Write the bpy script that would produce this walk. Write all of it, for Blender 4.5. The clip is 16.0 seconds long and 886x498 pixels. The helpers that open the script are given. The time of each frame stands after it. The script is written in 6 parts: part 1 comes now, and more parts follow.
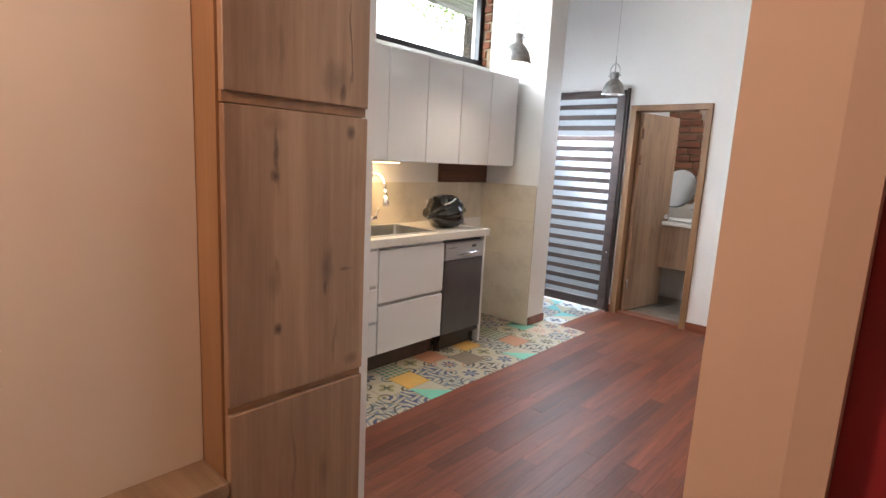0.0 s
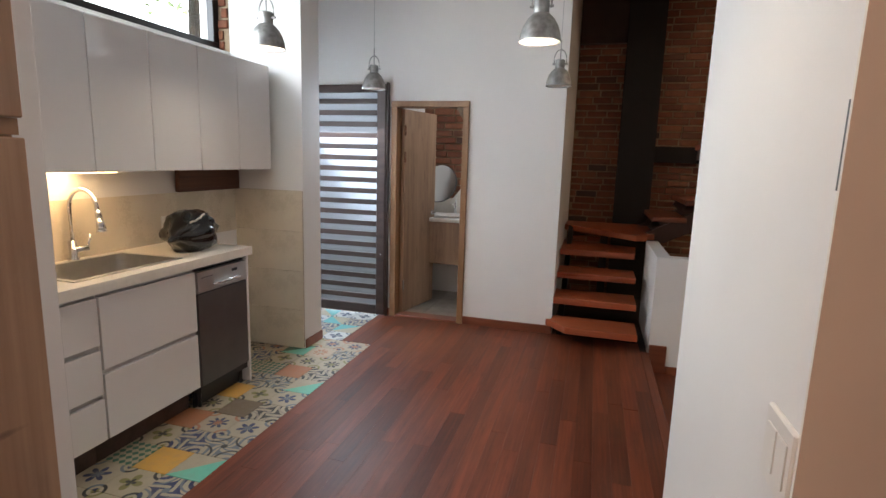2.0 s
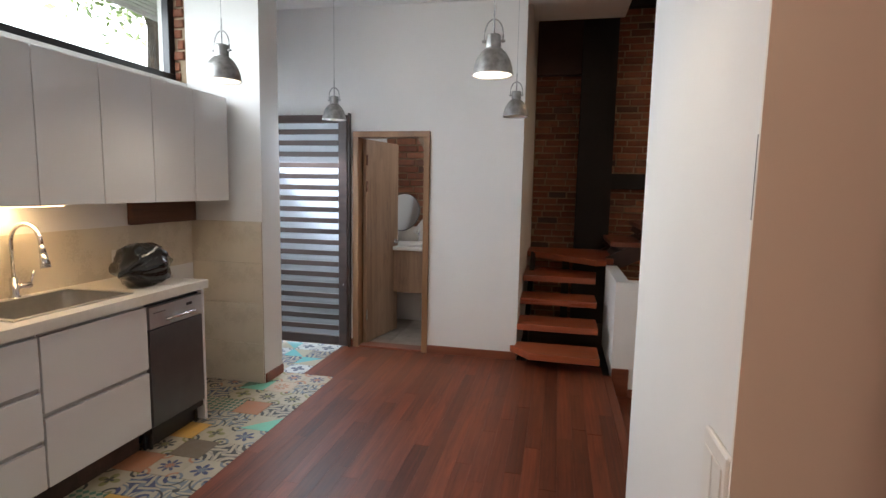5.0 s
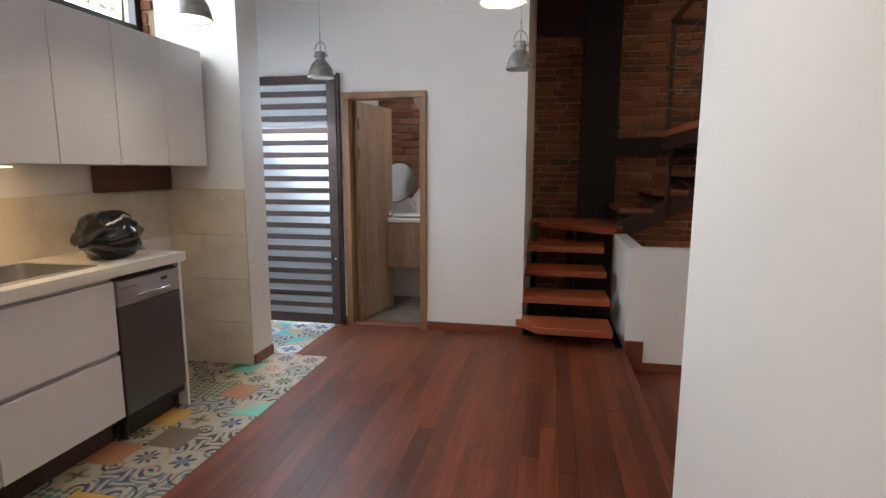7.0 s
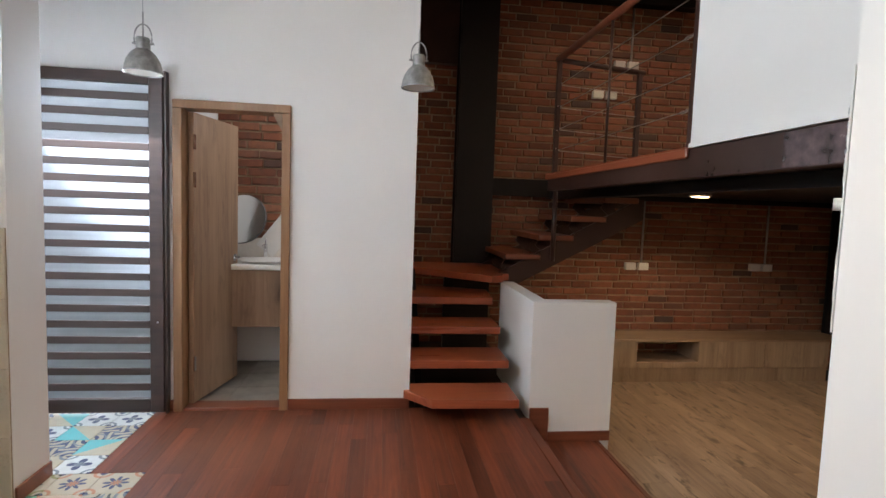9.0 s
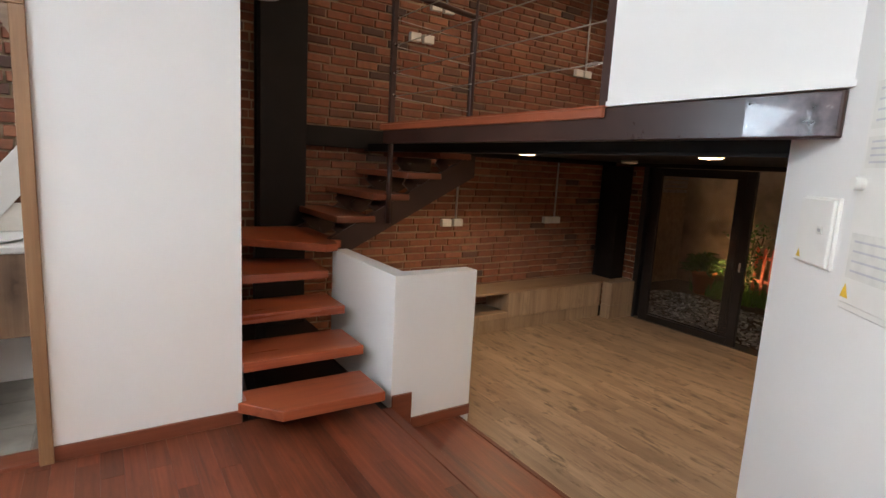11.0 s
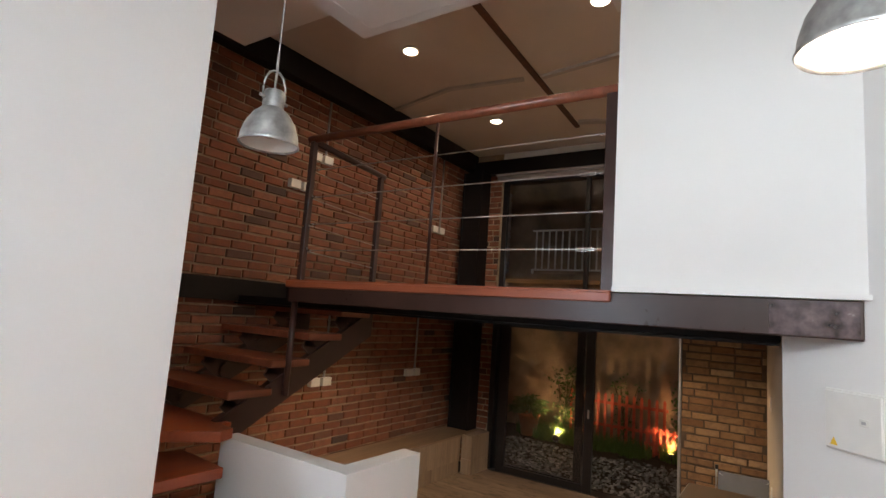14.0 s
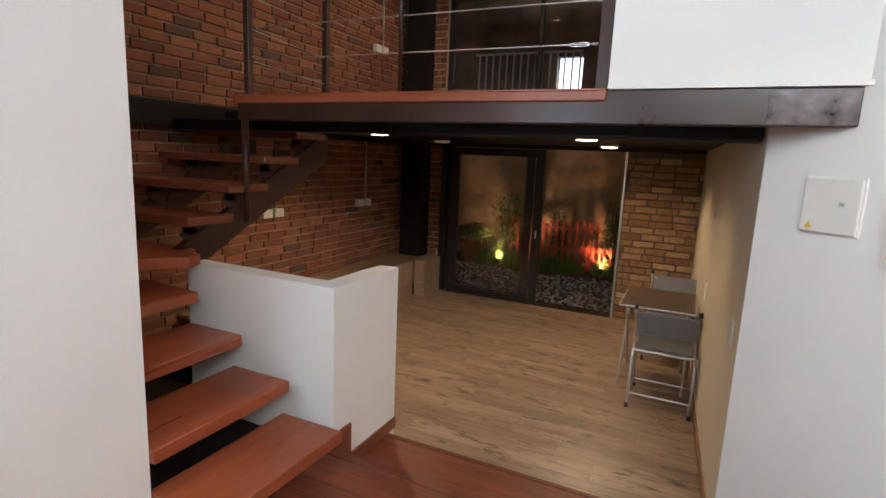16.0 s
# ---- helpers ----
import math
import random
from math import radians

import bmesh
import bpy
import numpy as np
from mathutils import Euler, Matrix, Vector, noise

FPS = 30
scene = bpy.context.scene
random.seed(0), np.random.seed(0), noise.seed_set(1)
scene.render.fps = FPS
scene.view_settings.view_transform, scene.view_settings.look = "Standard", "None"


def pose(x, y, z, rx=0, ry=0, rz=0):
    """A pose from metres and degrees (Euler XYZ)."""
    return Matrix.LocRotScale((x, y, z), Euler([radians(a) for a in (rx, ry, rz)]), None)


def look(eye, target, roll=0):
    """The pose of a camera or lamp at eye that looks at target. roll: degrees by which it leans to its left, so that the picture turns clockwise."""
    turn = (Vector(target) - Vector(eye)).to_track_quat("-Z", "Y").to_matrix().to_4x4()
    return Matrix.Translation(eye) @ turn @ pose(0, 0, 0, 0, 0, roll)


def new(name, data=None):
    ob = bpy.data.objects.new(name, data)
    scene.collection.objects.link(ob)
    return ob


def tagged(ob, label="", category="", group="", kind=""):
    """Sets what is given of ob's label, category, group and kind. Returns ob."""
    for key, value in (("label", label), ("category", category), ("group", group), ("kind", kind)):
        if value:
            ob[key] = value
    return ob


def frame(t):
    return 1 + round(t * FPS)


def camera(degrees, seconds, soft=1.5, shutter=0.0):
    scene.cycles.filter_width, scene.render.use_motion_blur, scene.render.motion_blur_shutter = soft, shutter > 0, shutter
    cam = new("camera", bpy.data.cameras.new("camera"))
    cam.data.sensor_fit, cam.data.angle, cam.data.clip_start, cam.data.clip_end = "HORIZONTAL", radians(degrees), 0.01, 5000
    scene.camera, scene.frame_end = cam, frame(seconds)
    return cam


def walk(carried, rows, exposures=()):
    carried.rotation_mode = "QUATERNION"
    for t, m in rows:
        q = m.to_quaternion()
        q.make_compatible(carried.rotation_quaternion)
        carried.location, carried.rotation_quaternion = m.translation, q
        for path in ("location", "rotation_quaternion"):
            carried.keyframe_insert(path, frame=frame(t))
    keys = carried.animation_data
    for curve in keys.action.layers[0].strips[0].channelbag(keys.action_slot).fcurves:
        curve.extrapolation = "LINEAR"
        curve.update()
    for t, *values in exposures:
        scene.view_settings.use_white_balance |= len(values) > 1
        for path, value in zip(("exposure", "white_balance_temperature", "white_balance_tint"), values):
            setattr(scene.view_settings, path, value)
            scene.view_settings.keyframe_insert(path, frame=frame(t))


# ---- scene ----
cam = camera(80.3, 16.0)
PATH = [
    (0, (-0.05, -0.085, 1.457), (-1.372, 1.377, 1.121), 2.9),
    (0.5, (-0.193, 0.071, 1.469), (-1.442, 1.591, 1.108), 1.6),
    (1, (-0.271, 0.197, 1.501), (-1.36, 1.834, 1.134), 1.1),
    (1.5, (-0.394, 0.256, 1.497), (-1.192, 2.059, 1.157), 1.5),
    (2, (-0.413, 0.275, 1.536), (-0.947, 2.173, 1.201), 1.7),
    (2.5, (-0.422, 0.274, 1.533), (-0.792, 2.214, 1.221), 1.7),
    (3, (-0.364, 0.269, 1.576), (-0.699, 2.231, 1.376), 1.3),
    (3.5, (-0.352, 0.242, 1.608), (-0.693, 2.212, 1.598), 0.8),
    (4, (-0.345, 0.229, 1.616), (-0.706, 2.192, 1.701), 0.5),
    (4.5, (-0.354, 0.248, 1.591), (-0.749, 2.208, 1.567), 0.8),
    (5, (-0.369, 0.284, 1.546), (-0.791, 2.225, 1.317), 1.1),
    (5.2, (-0.381, 0.29, 1.518), (-0.81, 2.224, 1.238), 0.8),
    (7.3, (-0.557, 0.716, 1.387), (-0.931, 2.658, 1.092), -0.4),
    (7.5, (-0.614, 0.825, 1.38), (-0.984, 2.769, 1.093), -1.1),
    (8, (-0.685, 0.977, 1.41), (-0.965, 2.935, 1.111), -2.0),
    (8.5, (-0.818, 1.163, 1.388), (-0.844, 3.148, 1.146), 0.5),
    (9, (-0.93, 1.355, 1.42), (-0.687, 3.334, 1.265), 2.0),
    (9.5, (-1.0, 1.579, 1.434), (-0.546, 3.52, 1.266), 1.5),
    (10, (-1.075, 1.78, 1.437), (-0.379, 3.643, 1.221), 1.9),
    (12.5, (-1.675, 2.643, 1.482), (-0.222, 3.975, 1.143), 3.5),
    (13, (-1.73, 2.815, 1.486), (-0.193, 4.068, 1.228), 3.3),
    (13.5, (-1.721, 2.972, 1.563), (-0.114, 4.161, 1.544), 3.4),
    (14, (-1.813, 3.023, 1.592), (-0.166, 4.132, 1.836), 4.1),
    (14.5, (-1.94, 3.086, 1.602), (-0.263, 4.12, 1.949), 4.4),
    (15, (-1.98, 3.129, 1.577), (-0.233, 4.092, 1.723), 4.9),
    (15.5, (-1.933, 3.187, 1.512), (-0.151, 4.076, 1.331), 4.0),
    (16, (-1.819, 3.301, 1.434), (-0.039, 4.146, 1.091), 2.5),
]
walk(cam, [(t, look(eye, target, roll)) for t, eye, target, roll in PATH], [(0, 1.7), (0.6, 1.38), (1.5, 1.14), (3, 1.04), (5, 1.02), (7.5, 1.05), (8.2, 1.22), (8.6, 1.42), (9, 1.34), (9.5, 1.42), (10, 1.58), (12.5, 1.72), (13.5, 1.66), (14.3, 1.5), (15, 1.42), (16, 1.64)])

# ---- world, sun, large lights ----
world = bpy.data.worlds.new("world")
scene.world = world
world.use_nodes = True
wn = world.node_tree
sky = wn.nodes.new("ShaderNodeTexSky")
sky.sky_type, sky.sun_disc = "NISHITA", False
sky.sun_elevation, sky.sun_rotation = radians(60), radians(60)
wn.links.new(sky.outputs[0], wn.nodes["Background"].inputs[0])
wn.nodes["Background"].inputs[1].default_value = 0.15


def lamp(name, kind, m, power, color=(1, 1, 1), **props):
    data = bpy.data.lights.new(name, kind)
    data.energy, data.color = power, color
    for k, v in props.items():
        if k == "size":
            if kind == "AREA":
                data.size = v
            else:
                data.shadow_soft_size = v
        elif k == "size_y":
            data.shape, data.size_y = "RECTANGLE", v
        elif k == "cone":
            data.spot_size, data.spot_blend = radians(v), 0.6
        elif k == "spread":
            data.spread = radians(v)
        elif k == "angle":
            data.angle = radians(v)
    ob = new(name, data)
    ob.matrix_world = m
    return ob


WARM = (1.0, 0.72, 0.45)
lamp("sun", "SUN", look((0, 0, 0), (-0.5, 0.29, -1.0)), 3.5, (1, 0.95, 0.88), angle=0.5)
# sky light that enters by the kitchen's strip window, the door with slats and the rooms behind
lamp("window_daylight", "AREA", look((-3.25, 2.3, 2.74), (-0.8, 4.2, 0.9)), 17, (0.86, 0.93, 1.0), size=2.5, size_y=0.6, spread=125)
lamp("slat_door_daylight", "AREA", look((-2.69, 5.24, 1.5), (-2.64, 4.2, 0.3)), 44, (0.74, 0.86, 1.0), size=0.7, size_y=1.9)
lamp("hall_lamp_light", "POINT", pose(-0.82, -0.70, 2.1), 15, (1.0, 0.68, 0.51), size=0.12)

# ---- materials ----


def nodes_of(name):
    m = bpy.data.materials.new(name)
    m.use_nodes = True
    nt = m.node_tree
    return m, nt, nt.nodes["Principled BSDF"]


def math_(nt, op, a, b=None, c=None):
    n = nt.nodes.new("ShaderNodeMath")
    n.operation = op
    for i, v in enumerate((a, b, c)):
        if v is None:
            continue
        if isinstance(v, (int, float)):
            n.inputs[i].default_value = v
        else:
            nt.links.new(v, n.inputs[i])
    return n.outputs[0]


def mix_(nt, f, a, b, mode="MIX"):
    n = nt.nodes.new("ShaderNodeMix")
    n.data_type, n.blend_type = "RGBA", mode
    for i, v in ((0, f), (6, a), (7, b)):
        if isinstance(v, (int, float)):
            n.inputs[i].default_value = v
        elif isinstance(v, tuple):
            n.inputs[i].default_value = (*v, 1)
        else:
            nt.links.new(v, n.inputs[i])
    return n.outputs[2]


def ramp_(nt, f, stops):
    n = nt.nodes.new("ShaderNodeValToRGB")
    cr = n.color_ramp
    while len(cr.elements) < len(stops):
        cr.elements.new(0.5)
    for e, (p, c) in zip(cr.elements, stops):
        e.position = p
        e.color = (*c, 1) if isinstance(c, tuple) else (c, c, c, 1)
    nt.links.new(f, n.inputs[0])
    return n.outputs[0]


def coords(nt, scale=(1, 1, 1), shift=True):
    tc = nt.nodes.new("ShaderNodeTexCoord")
    mp = nt.nodes.new("ShaderNodeMapping")
    mp.inputs["Scale"].default_value = scale
    nt.links.new(tc.outputs["Object"], mp.inputs["Vector"])
    if shift:
        oi = nt.nodes.new("ShaderNodeObjectInfo")
        v = nt.nodes.new("ShaderNodeVectorMath")
        v.operation = "SCALE"
        cb = nt.nodes.new("ShaderNodeCombineXYZ")
        cb.inputs[0].default_value, cb.inputs[1].default_value, cb.inputs[2].default_value = 37.0, 61.0, 23.0
        nt.links.new(cb.outputs[0], v.inputs[0])
        nt.links.new(oi.outputs["Random"], v.inputs["Scale"])
        nt.links.new(v.outputs[0], mp.inputs["Location"])
    return mp.outputs[0]


def noise_(nt, vec, scale, detail=4, rough=0.55, dist=0.0):
    n = nt.nodes.new("ShaderNodeTexNoise")
    n.inputs["Scale"].default_value, n.inputs["Detail"].default_value = scale, detail
    n.inputs["Roughness"].default_value, n.inputs["Distortion"].default_value = rough, dist
    nt.links.new(vec, n.inputs["Vector"])
    return n.outputs["Fac"]


def bump_(nt, bsdf, h, strength, dist=0.002):
    b = nt.nodes.new("ShaderNodeBump")
    b.inputs["Strength"].default_value, b.inputs["Distance"].default_value = strength, dist
    nt.links.new(h, b.inputs["Height"])
    nt.links.new(b.outputs[0], bsdf.inputs["Normal"])


def plain(name, col, rough=0.5, var=0.06, scale=2.5, bump=0.1, bscale=90, metal=0.0, coat=0.0, rvar=0.1):
    m, nt, b = nodes_of(name)
    v = coords(nt, shift=False)
    big, fine = noise_(nt, v, scale, 3), noise_(nt, v, bscale, 3)
    lo, hi = tuple(c * (1 - var) for c in col), tuple(min(1, c * (1 + var)) for c in col)
    c = mix_(nt, ramp_(nt, big, [(0.3, 0.0), (0.7, 1.0)]), lo, hi)
    nt.links.new(c, b.inputs["Base Color"])
    nt.links.new(math_(nt, "ADD", math_(nt, "MULTIPLY", math_(nt, "ADD", big, math_(nt, "MULTIPLY", fine, 0.5)), rvar), rough - rvar * 0.75), b.inputs["Roughness"])
    b.inputs["Metallic"].default_value, b.inputs["Coat Weight"].default_value = metal, coat
    if bump:
        bump_(nt, b, fine, bump)
    return m


def wood(name, dark, light, axis="y", rough=0.4, size=1.0, knots=0.0, coat=0.0, spread=0.25, streak=0.5, bump=0.15, flecks=0.0, wear=None):
    m, nt, b = nodes_of(name)
    a = {"x": 0, "y": 1, "z": 2}[axis]
    s1, s2 = [9.0 * size] * 3, [70.0 * size] * 3
    s1[a], s2[a] = 0.7 * size, 2.2 * size
    n1, n2 = noise_(nt, coords(nt, s1), 1.0, 5, 0.6, 0.6), noise_(nt, coords(nt, s2), 1.0, 4, 0.6)
    f = math_(nt, "ADD", math_(nt, "MULTIPLY", n1, 1 - streak * 0.5), math_(nt, "MULTIPLY", n2, streak * 0.5))
    c = ramp_(nt, f, [(0.30, dark), (0.5, tuple((x + y) / 2 for x, y in zip(dark, light))), (0.68, light)])
    oi = nt.nodes.new("ShaderNodeObjectInfo")
    k = math_(nt, "ADD", math_(nt, "MULTIPLY", oi.outputs["Random"], spread), 1 - spread / 2)
    hsv = nt.nodes.new("ShaderNodeHueSaturation")
    nt.links.new(c, hsv.inputs["Color"])
    nt.links.new(k, hsv.inputs["Value"])
    c = hsv.outputs[0]
    if knots:
        s3 = [5.5 * size] * 3
        s3[a] = 1.7 * size
        kv = nt.nodes.new("ShaderNodeTexVoronoi")
        kv.inputs["Scale"].default_value = 1.0
        wob = noise_(nt, coords(nt, [22 * size] * 3), 1.0, 3)
        vv = nt.nodes.new("ShaderNodeVectorMath")
        vv.operation = "ADD"
        nt.links.new(coords(nt, s3), vv.inputs[0])
        cb = nt.nodes.new("ShaderNodeCombineXYZ")
        for i in range(3):
            nt.links.new(math_(nt, "MULTIPLY", wob, 0.22), cb.inputs[i])
        nt.links.new(cb.outputs[0], vv.inputs[1])
        nt.links.new(vv.outputs[0], kv.inputs["Vector"])
        pick = nt.nodes.new("ShaderNodeSeparateColor")
        nt.links.new(kv.outputs["Color"], pick.inputs[0])
        some = ramp_(nt, pick.outputs[0], [(0.45, 0.0), (0.6, 1.0)])
        spot = ramp_(nt, kv.outputs["Distance"], [(0.04, 1.0), (0.10, 0.6), (0.22, 0.28), (0.42, 0.0)])
        crack = ramp_(nt, noise_(nt, coords(nt, [s * 0.45 for s in s2]), 1.0, 3, 0.7, 1.5), [(0.62, 0.0), (0.72, 0.55)])
        gate = ramp_(nt, noise_(nt, coords(nt, s1), 0.6, 2), [(0.5, 0.0), (0.66, 1.0)])
        msk = math_(nt, "MAXIMUM", math_(nt, "MULTIPLY", spot, some), math_(nt, "MULTIPLY", crack, gate))
        c = mix_(nt, math_(nt, "MULTIPLY", msk, knots), c, tuple(x * 0.32 for x in dark))
    if flecks:
        # short dark dashes along the grain, gathered in places
        s4, s5 = [21.0] * 3, [7.0] * 3
        s4[a], s5[a] = 6.0, 2.6
        dash = ramp_(nt, noise_(nt, coords(nt, s4), 1.0, 4, 0.6, 0.4), [(0.50, 0.0), (0.66, 1.0)])
        here = ramp_(nt, noise_(nt, coords(nt, s5), 1.0, 2), [(0.40, 0.0), (0.58, 1.0)])
        c = mix_(nt, math_(nt, "MULTIPLY", math_(nt, "MULTIPLY", dash, here), flecks), c, tuple(x * 0.45 for x in dark))
    ruf = math_(nt, "ADD", math_(nt, "MULTIPLY", n1, 0.22), rough - 0.1)
    if wear:
        # scuffed lacquer, and the door's pale glossy haze mixed into the floor colour
        ge = nt.nodes.new("ShaderNodeNewGeometry")
        mp = nt.nodes.new("ShaderNodeMapping")
        mp.inputs["Scale"].default_value = (2.2, 1.0, 1.0)
        nt.links.new(ge.outputs["Position"], mp.inputs["Vector"])
        big = ramp_(nt, noise_(nt, mp.outputs[0], 1.5, 5, 0.65, 0.5), [(0.42, 0.0), (0.70, 1.0)])
        mp2 = nt.nodes.new("ShaderNodeMapping")
        mp2.inputs["Scale"].default_value = (60, 7, 1)
        nt.links.new(ge.outputs["Position"], mp2.inputs["Vector"])
        scr = ramp_(nt, noise_(nt, mp2.outputs[0], 1.0, 4, 0.7, 1.0), [(0.58, 0.0), (0.75, 1.0)])
        sp = nt.nodes.new("ShaderNodeVectorMath")
        sp.operation = "DISTANCE"
        nt.links.new(ge.outputs["Position"], sp.inputs[0])
        sp.inputs[1].default_value = (-1.75, 4.45, 0.0)
        patch = math_(nt, "MULTIPLY", ramp_(nt, math_(nt, "ADD", sp.outputs["Value"], math_(nt, "MULTIPLY", noise_(nt, ge.outputs["Position"], 5, 5, 0.7), 0.5)), [(0.35, 1.0), (0.95, 0.0)]), 0.30)
        wear_haze = math_(nt, "ADD", math_(nt, "ADD", math_(nt, "MULTIPLY", big, 0.18), math_(nt, "MULTIPLY", scr, 0.24)), patch)
        c = mix_(nt, wear_haze, c, wear)
        ruf = math_(nt, "ADD", ruf, math_(nt, "MULTIPLY", wear_haze, 0.35))
    nt.links.new(c, b.inputs["Base Color"])
    nt.links.new(ruf, b.inputs["Roughness"])
    b.inputs["Coat Weight"].default_value = coat
    b.inputs["Coat Roughness"].default_value = 0.25
    bump_(nt, b, n2, bump, 0.001)
    return m


def brickmat(name, stops, rough=0.85):
    m, nt, b = nodes_of(name)
    oi = nt.nodes.new("ShaderNodeObjectInfo")
    ge = nt.nodes.new("ShaderNodeNewGeometry")
    r = math_(nt, "FRACT", math_(nt, "ADD", oi.outputs["Random"], math_(nt, "MULTIPLY", ge.outputs["Random Per Island"], 7.13)))
    v = coords(nt, (1, 1, 1))
    n1, n2 = noise_(nt, v, 16, 4, 0.6), noise_(nt, v, 140, 3, 0.6)
    c = ramp_(nt, r, stops)
    c = mix_(nt, ramp_(nt, n1, [(0.45, 0.0), (0.75, 0.55)]), c, (0.075, 0.045, 0.035))
    c = mix_(nt, ramp_(nt, n2, [(0.6, 0.0), (0.8, 0.3)]), c, (0.30, 0.22, 0.16))
    nt.links.new(c, b.inputs["Base Color"])
    b.inputs["Roughness"].default_value = rough
    bump_(nt, b, math_(nt, "ADD", n1, math_(nt, "MULTIPLY", n2, 0.6)), 0.6, 0.004)
    return m


def emit(name, col, strength):
    m, nt, b = nodes_of(name)
    b.inputs["Base Color"].default_value = (*col, 1)
    b.inputs["Emission Color"].default_value = (*col, 1)
    b.inputs["Emission Strength"].default_value = strength
    return m


def glassmat(name, tint=(1, 1, 1), rough=0.0):
    m, nt, b = nodes_of(name)
    nt.nodes.remove(b)
    out = nt.nodes["Material Output"]
    tr, gl, mx = nt.nodes.new("ShaderNodeBsdfTransparent"), nt.nodes.new("ShaderNodeBsdfGlossy"), nt.nodes.new("ShaderNodeMixShader")
    lw = nt.nodes.new("ShaderNodeLayerWeight")
    gloss = math_(nt, "ADD", math_(nt, "MULTIPLY", math_(nt, "POWER", lw.outputs["Facing"], 5.0), 0.9), 0.05)
    tr.inputs[0].default_value = (*tint, 1)
    gl.inputs["Roughness"].default_value = rough
    nt.links.new(gloss, mx.inputs[0])
    nt.links.new(tr.outputs[0], mx.inputs[1])
    nt.links.new(gl.outputs[0], mx.inputs[2])
    nt.links.new(mx.outputs[0], out.inputs[0])
    return m


PLASTER = plain("white_plaster", (0.75, 0.735, 0.715), 0.72, 0.03, 1.2, 0.16, 60)
CEILWHITE = plain("ceiling_paint", (0.74, 0.735, 0.72), 0.75, 0.025, 1.0, 0.1, 70)
BEIGE = plain("hall_paint", (0.66, 0.58, 0.49), 0.7, 0.03, 1.5, 0.15, 60)
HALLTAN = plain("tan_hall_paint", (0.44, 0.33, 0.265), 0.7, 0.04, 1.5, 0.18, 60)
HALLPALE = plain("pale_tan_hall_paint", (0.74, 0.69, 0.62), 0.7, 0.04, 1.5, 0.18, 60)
DARKJOINT = plain("dark_mortar", (0.11, 0.08, 0.055), 0.9, 0.25, 9, 0.6, 70)
# white ceiling with its brownish shade put into the base colour
MEZCEIL = plain("upper_ceiling_shaded_white", (0.66, 0.59, 0.54), 0.8, 0.06, 1.5, 0.1, 60)
LIVPAINT = plain("cream_wall_paint", (0.62, 0.55, 0.42), 0.65, 0.04, 1.5, 0.15, 55)
REDWOOD = wood("red_hardwood_plank", (0.056, 0.0118, 0.0056), (0.205, 0.052, 0.022), "y", 0.42, 1.0, 0, 0.0, 0.7, 0.85, 0.15, 0.25, (0.27, 0.115, 0.068))
REDWOOD.node_tree.nodes["Principled BSDF"].inputs["Specular IOR Level"].default_value = 0.3
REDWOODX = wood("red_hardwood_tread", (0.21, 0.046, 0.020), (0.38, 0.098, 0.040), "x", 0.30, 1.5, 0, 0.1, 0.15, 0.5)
REDNOSING = wood("red_hardwood_nosing", (0.20, 0.046, 0.020), (0.36, 0.095, 0.040), "y", 0.34, 1.2, 0, 0.1, 0.1)
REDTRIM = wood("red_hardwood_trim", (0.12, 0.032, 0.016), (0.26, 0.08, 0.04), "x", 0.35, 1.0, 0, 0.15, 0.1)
LAMINATE = wood("oak_laminate", (0.155, 0.098, 0.064), (0.40, 0.29, 0.20), "y", 0.36, 0.8, 0.4, 0.0, 0.24, 0.5, 0.15, 0.95)
OAKDOOR = wood("rustic_oak_veneer", (0.19, 0.108, 0.062), (0.40, 0.265, 0.17), "z", 0.48, 0.75, 0.9, 0.0, 0.12, 0.6, 0.15, 0.3)
OAKSIDE = wood("oak_edge_veneer", (0.20, 0.10, 0.045), (0.36, 0.20, 0.10), "z", 0.42, 1.0, 0.25, 0.0, 0.05)
OAKBENCH = wood("oak_bench_veneer", (0.19, 0.125, 0.08), (0.38, 0.275, 0.185), "z", 0.45, 0.7, 0.6, 0.0, 0.14, 0.6, 0.15, 0.3)
OAKTOP = wood("oak_bench_top", (0.18, 0.11, 0.065), (0.36, 0.245, 0.155), "x", 0.45, 0.7, 0.6, 0.0, 0.1, 0.5, 0.15, 0.3)
DARKWOOD = wood("dark_stained_wood", (0.026, 0.014, 0.012), (0.075, 0.042, 0.034), "x", 0.35, 1.0, 0, 0.1, 0.25)
BEAMWOOD = wood("old_timber", (0.05, 0.02, 0.012), (0.16, 0.065, 0.035), "y", 0.6, 1.0, 0.3, 0, 0.1)
STEELBROWN = plain("brown_painted_steel", (0.040, 0.018, 0.014), 0.30, 0.3, 3, 0.15, 40)
STEELBROWN.node_tree.nodes["Principled BSDF"].inputs["Specular IOR Level"].default_value = 0.4
# scuffed beam paint; its purple tint paints in the window's reflection
BEAMWORNSHEEN = plain("scuffed_paint_with_sheen", (0.072, 0.046, 0.050), 0.22, 0.75, 16, 0.5, 30, 0, 0.3, 0.3)
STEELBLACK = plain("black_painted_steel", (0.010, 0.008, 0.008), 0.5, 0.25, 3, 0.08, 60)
STEELBLACK.node_tree.nodes["Principled BSDF"].inputs["Specular IOR Level"].default_value = 0.25
ALUBLACK = plain("black_aluminium", (0.012, 0.011, 0.012), 0.32, 0.1, 4, 0.03, 120)
LACQUER = plain("white_gloss_lacquer", (0.74, 0.72, 0.71), 0.16, 0.015, 1.2, 0.01, 30, 0, 0.6, 0.03)
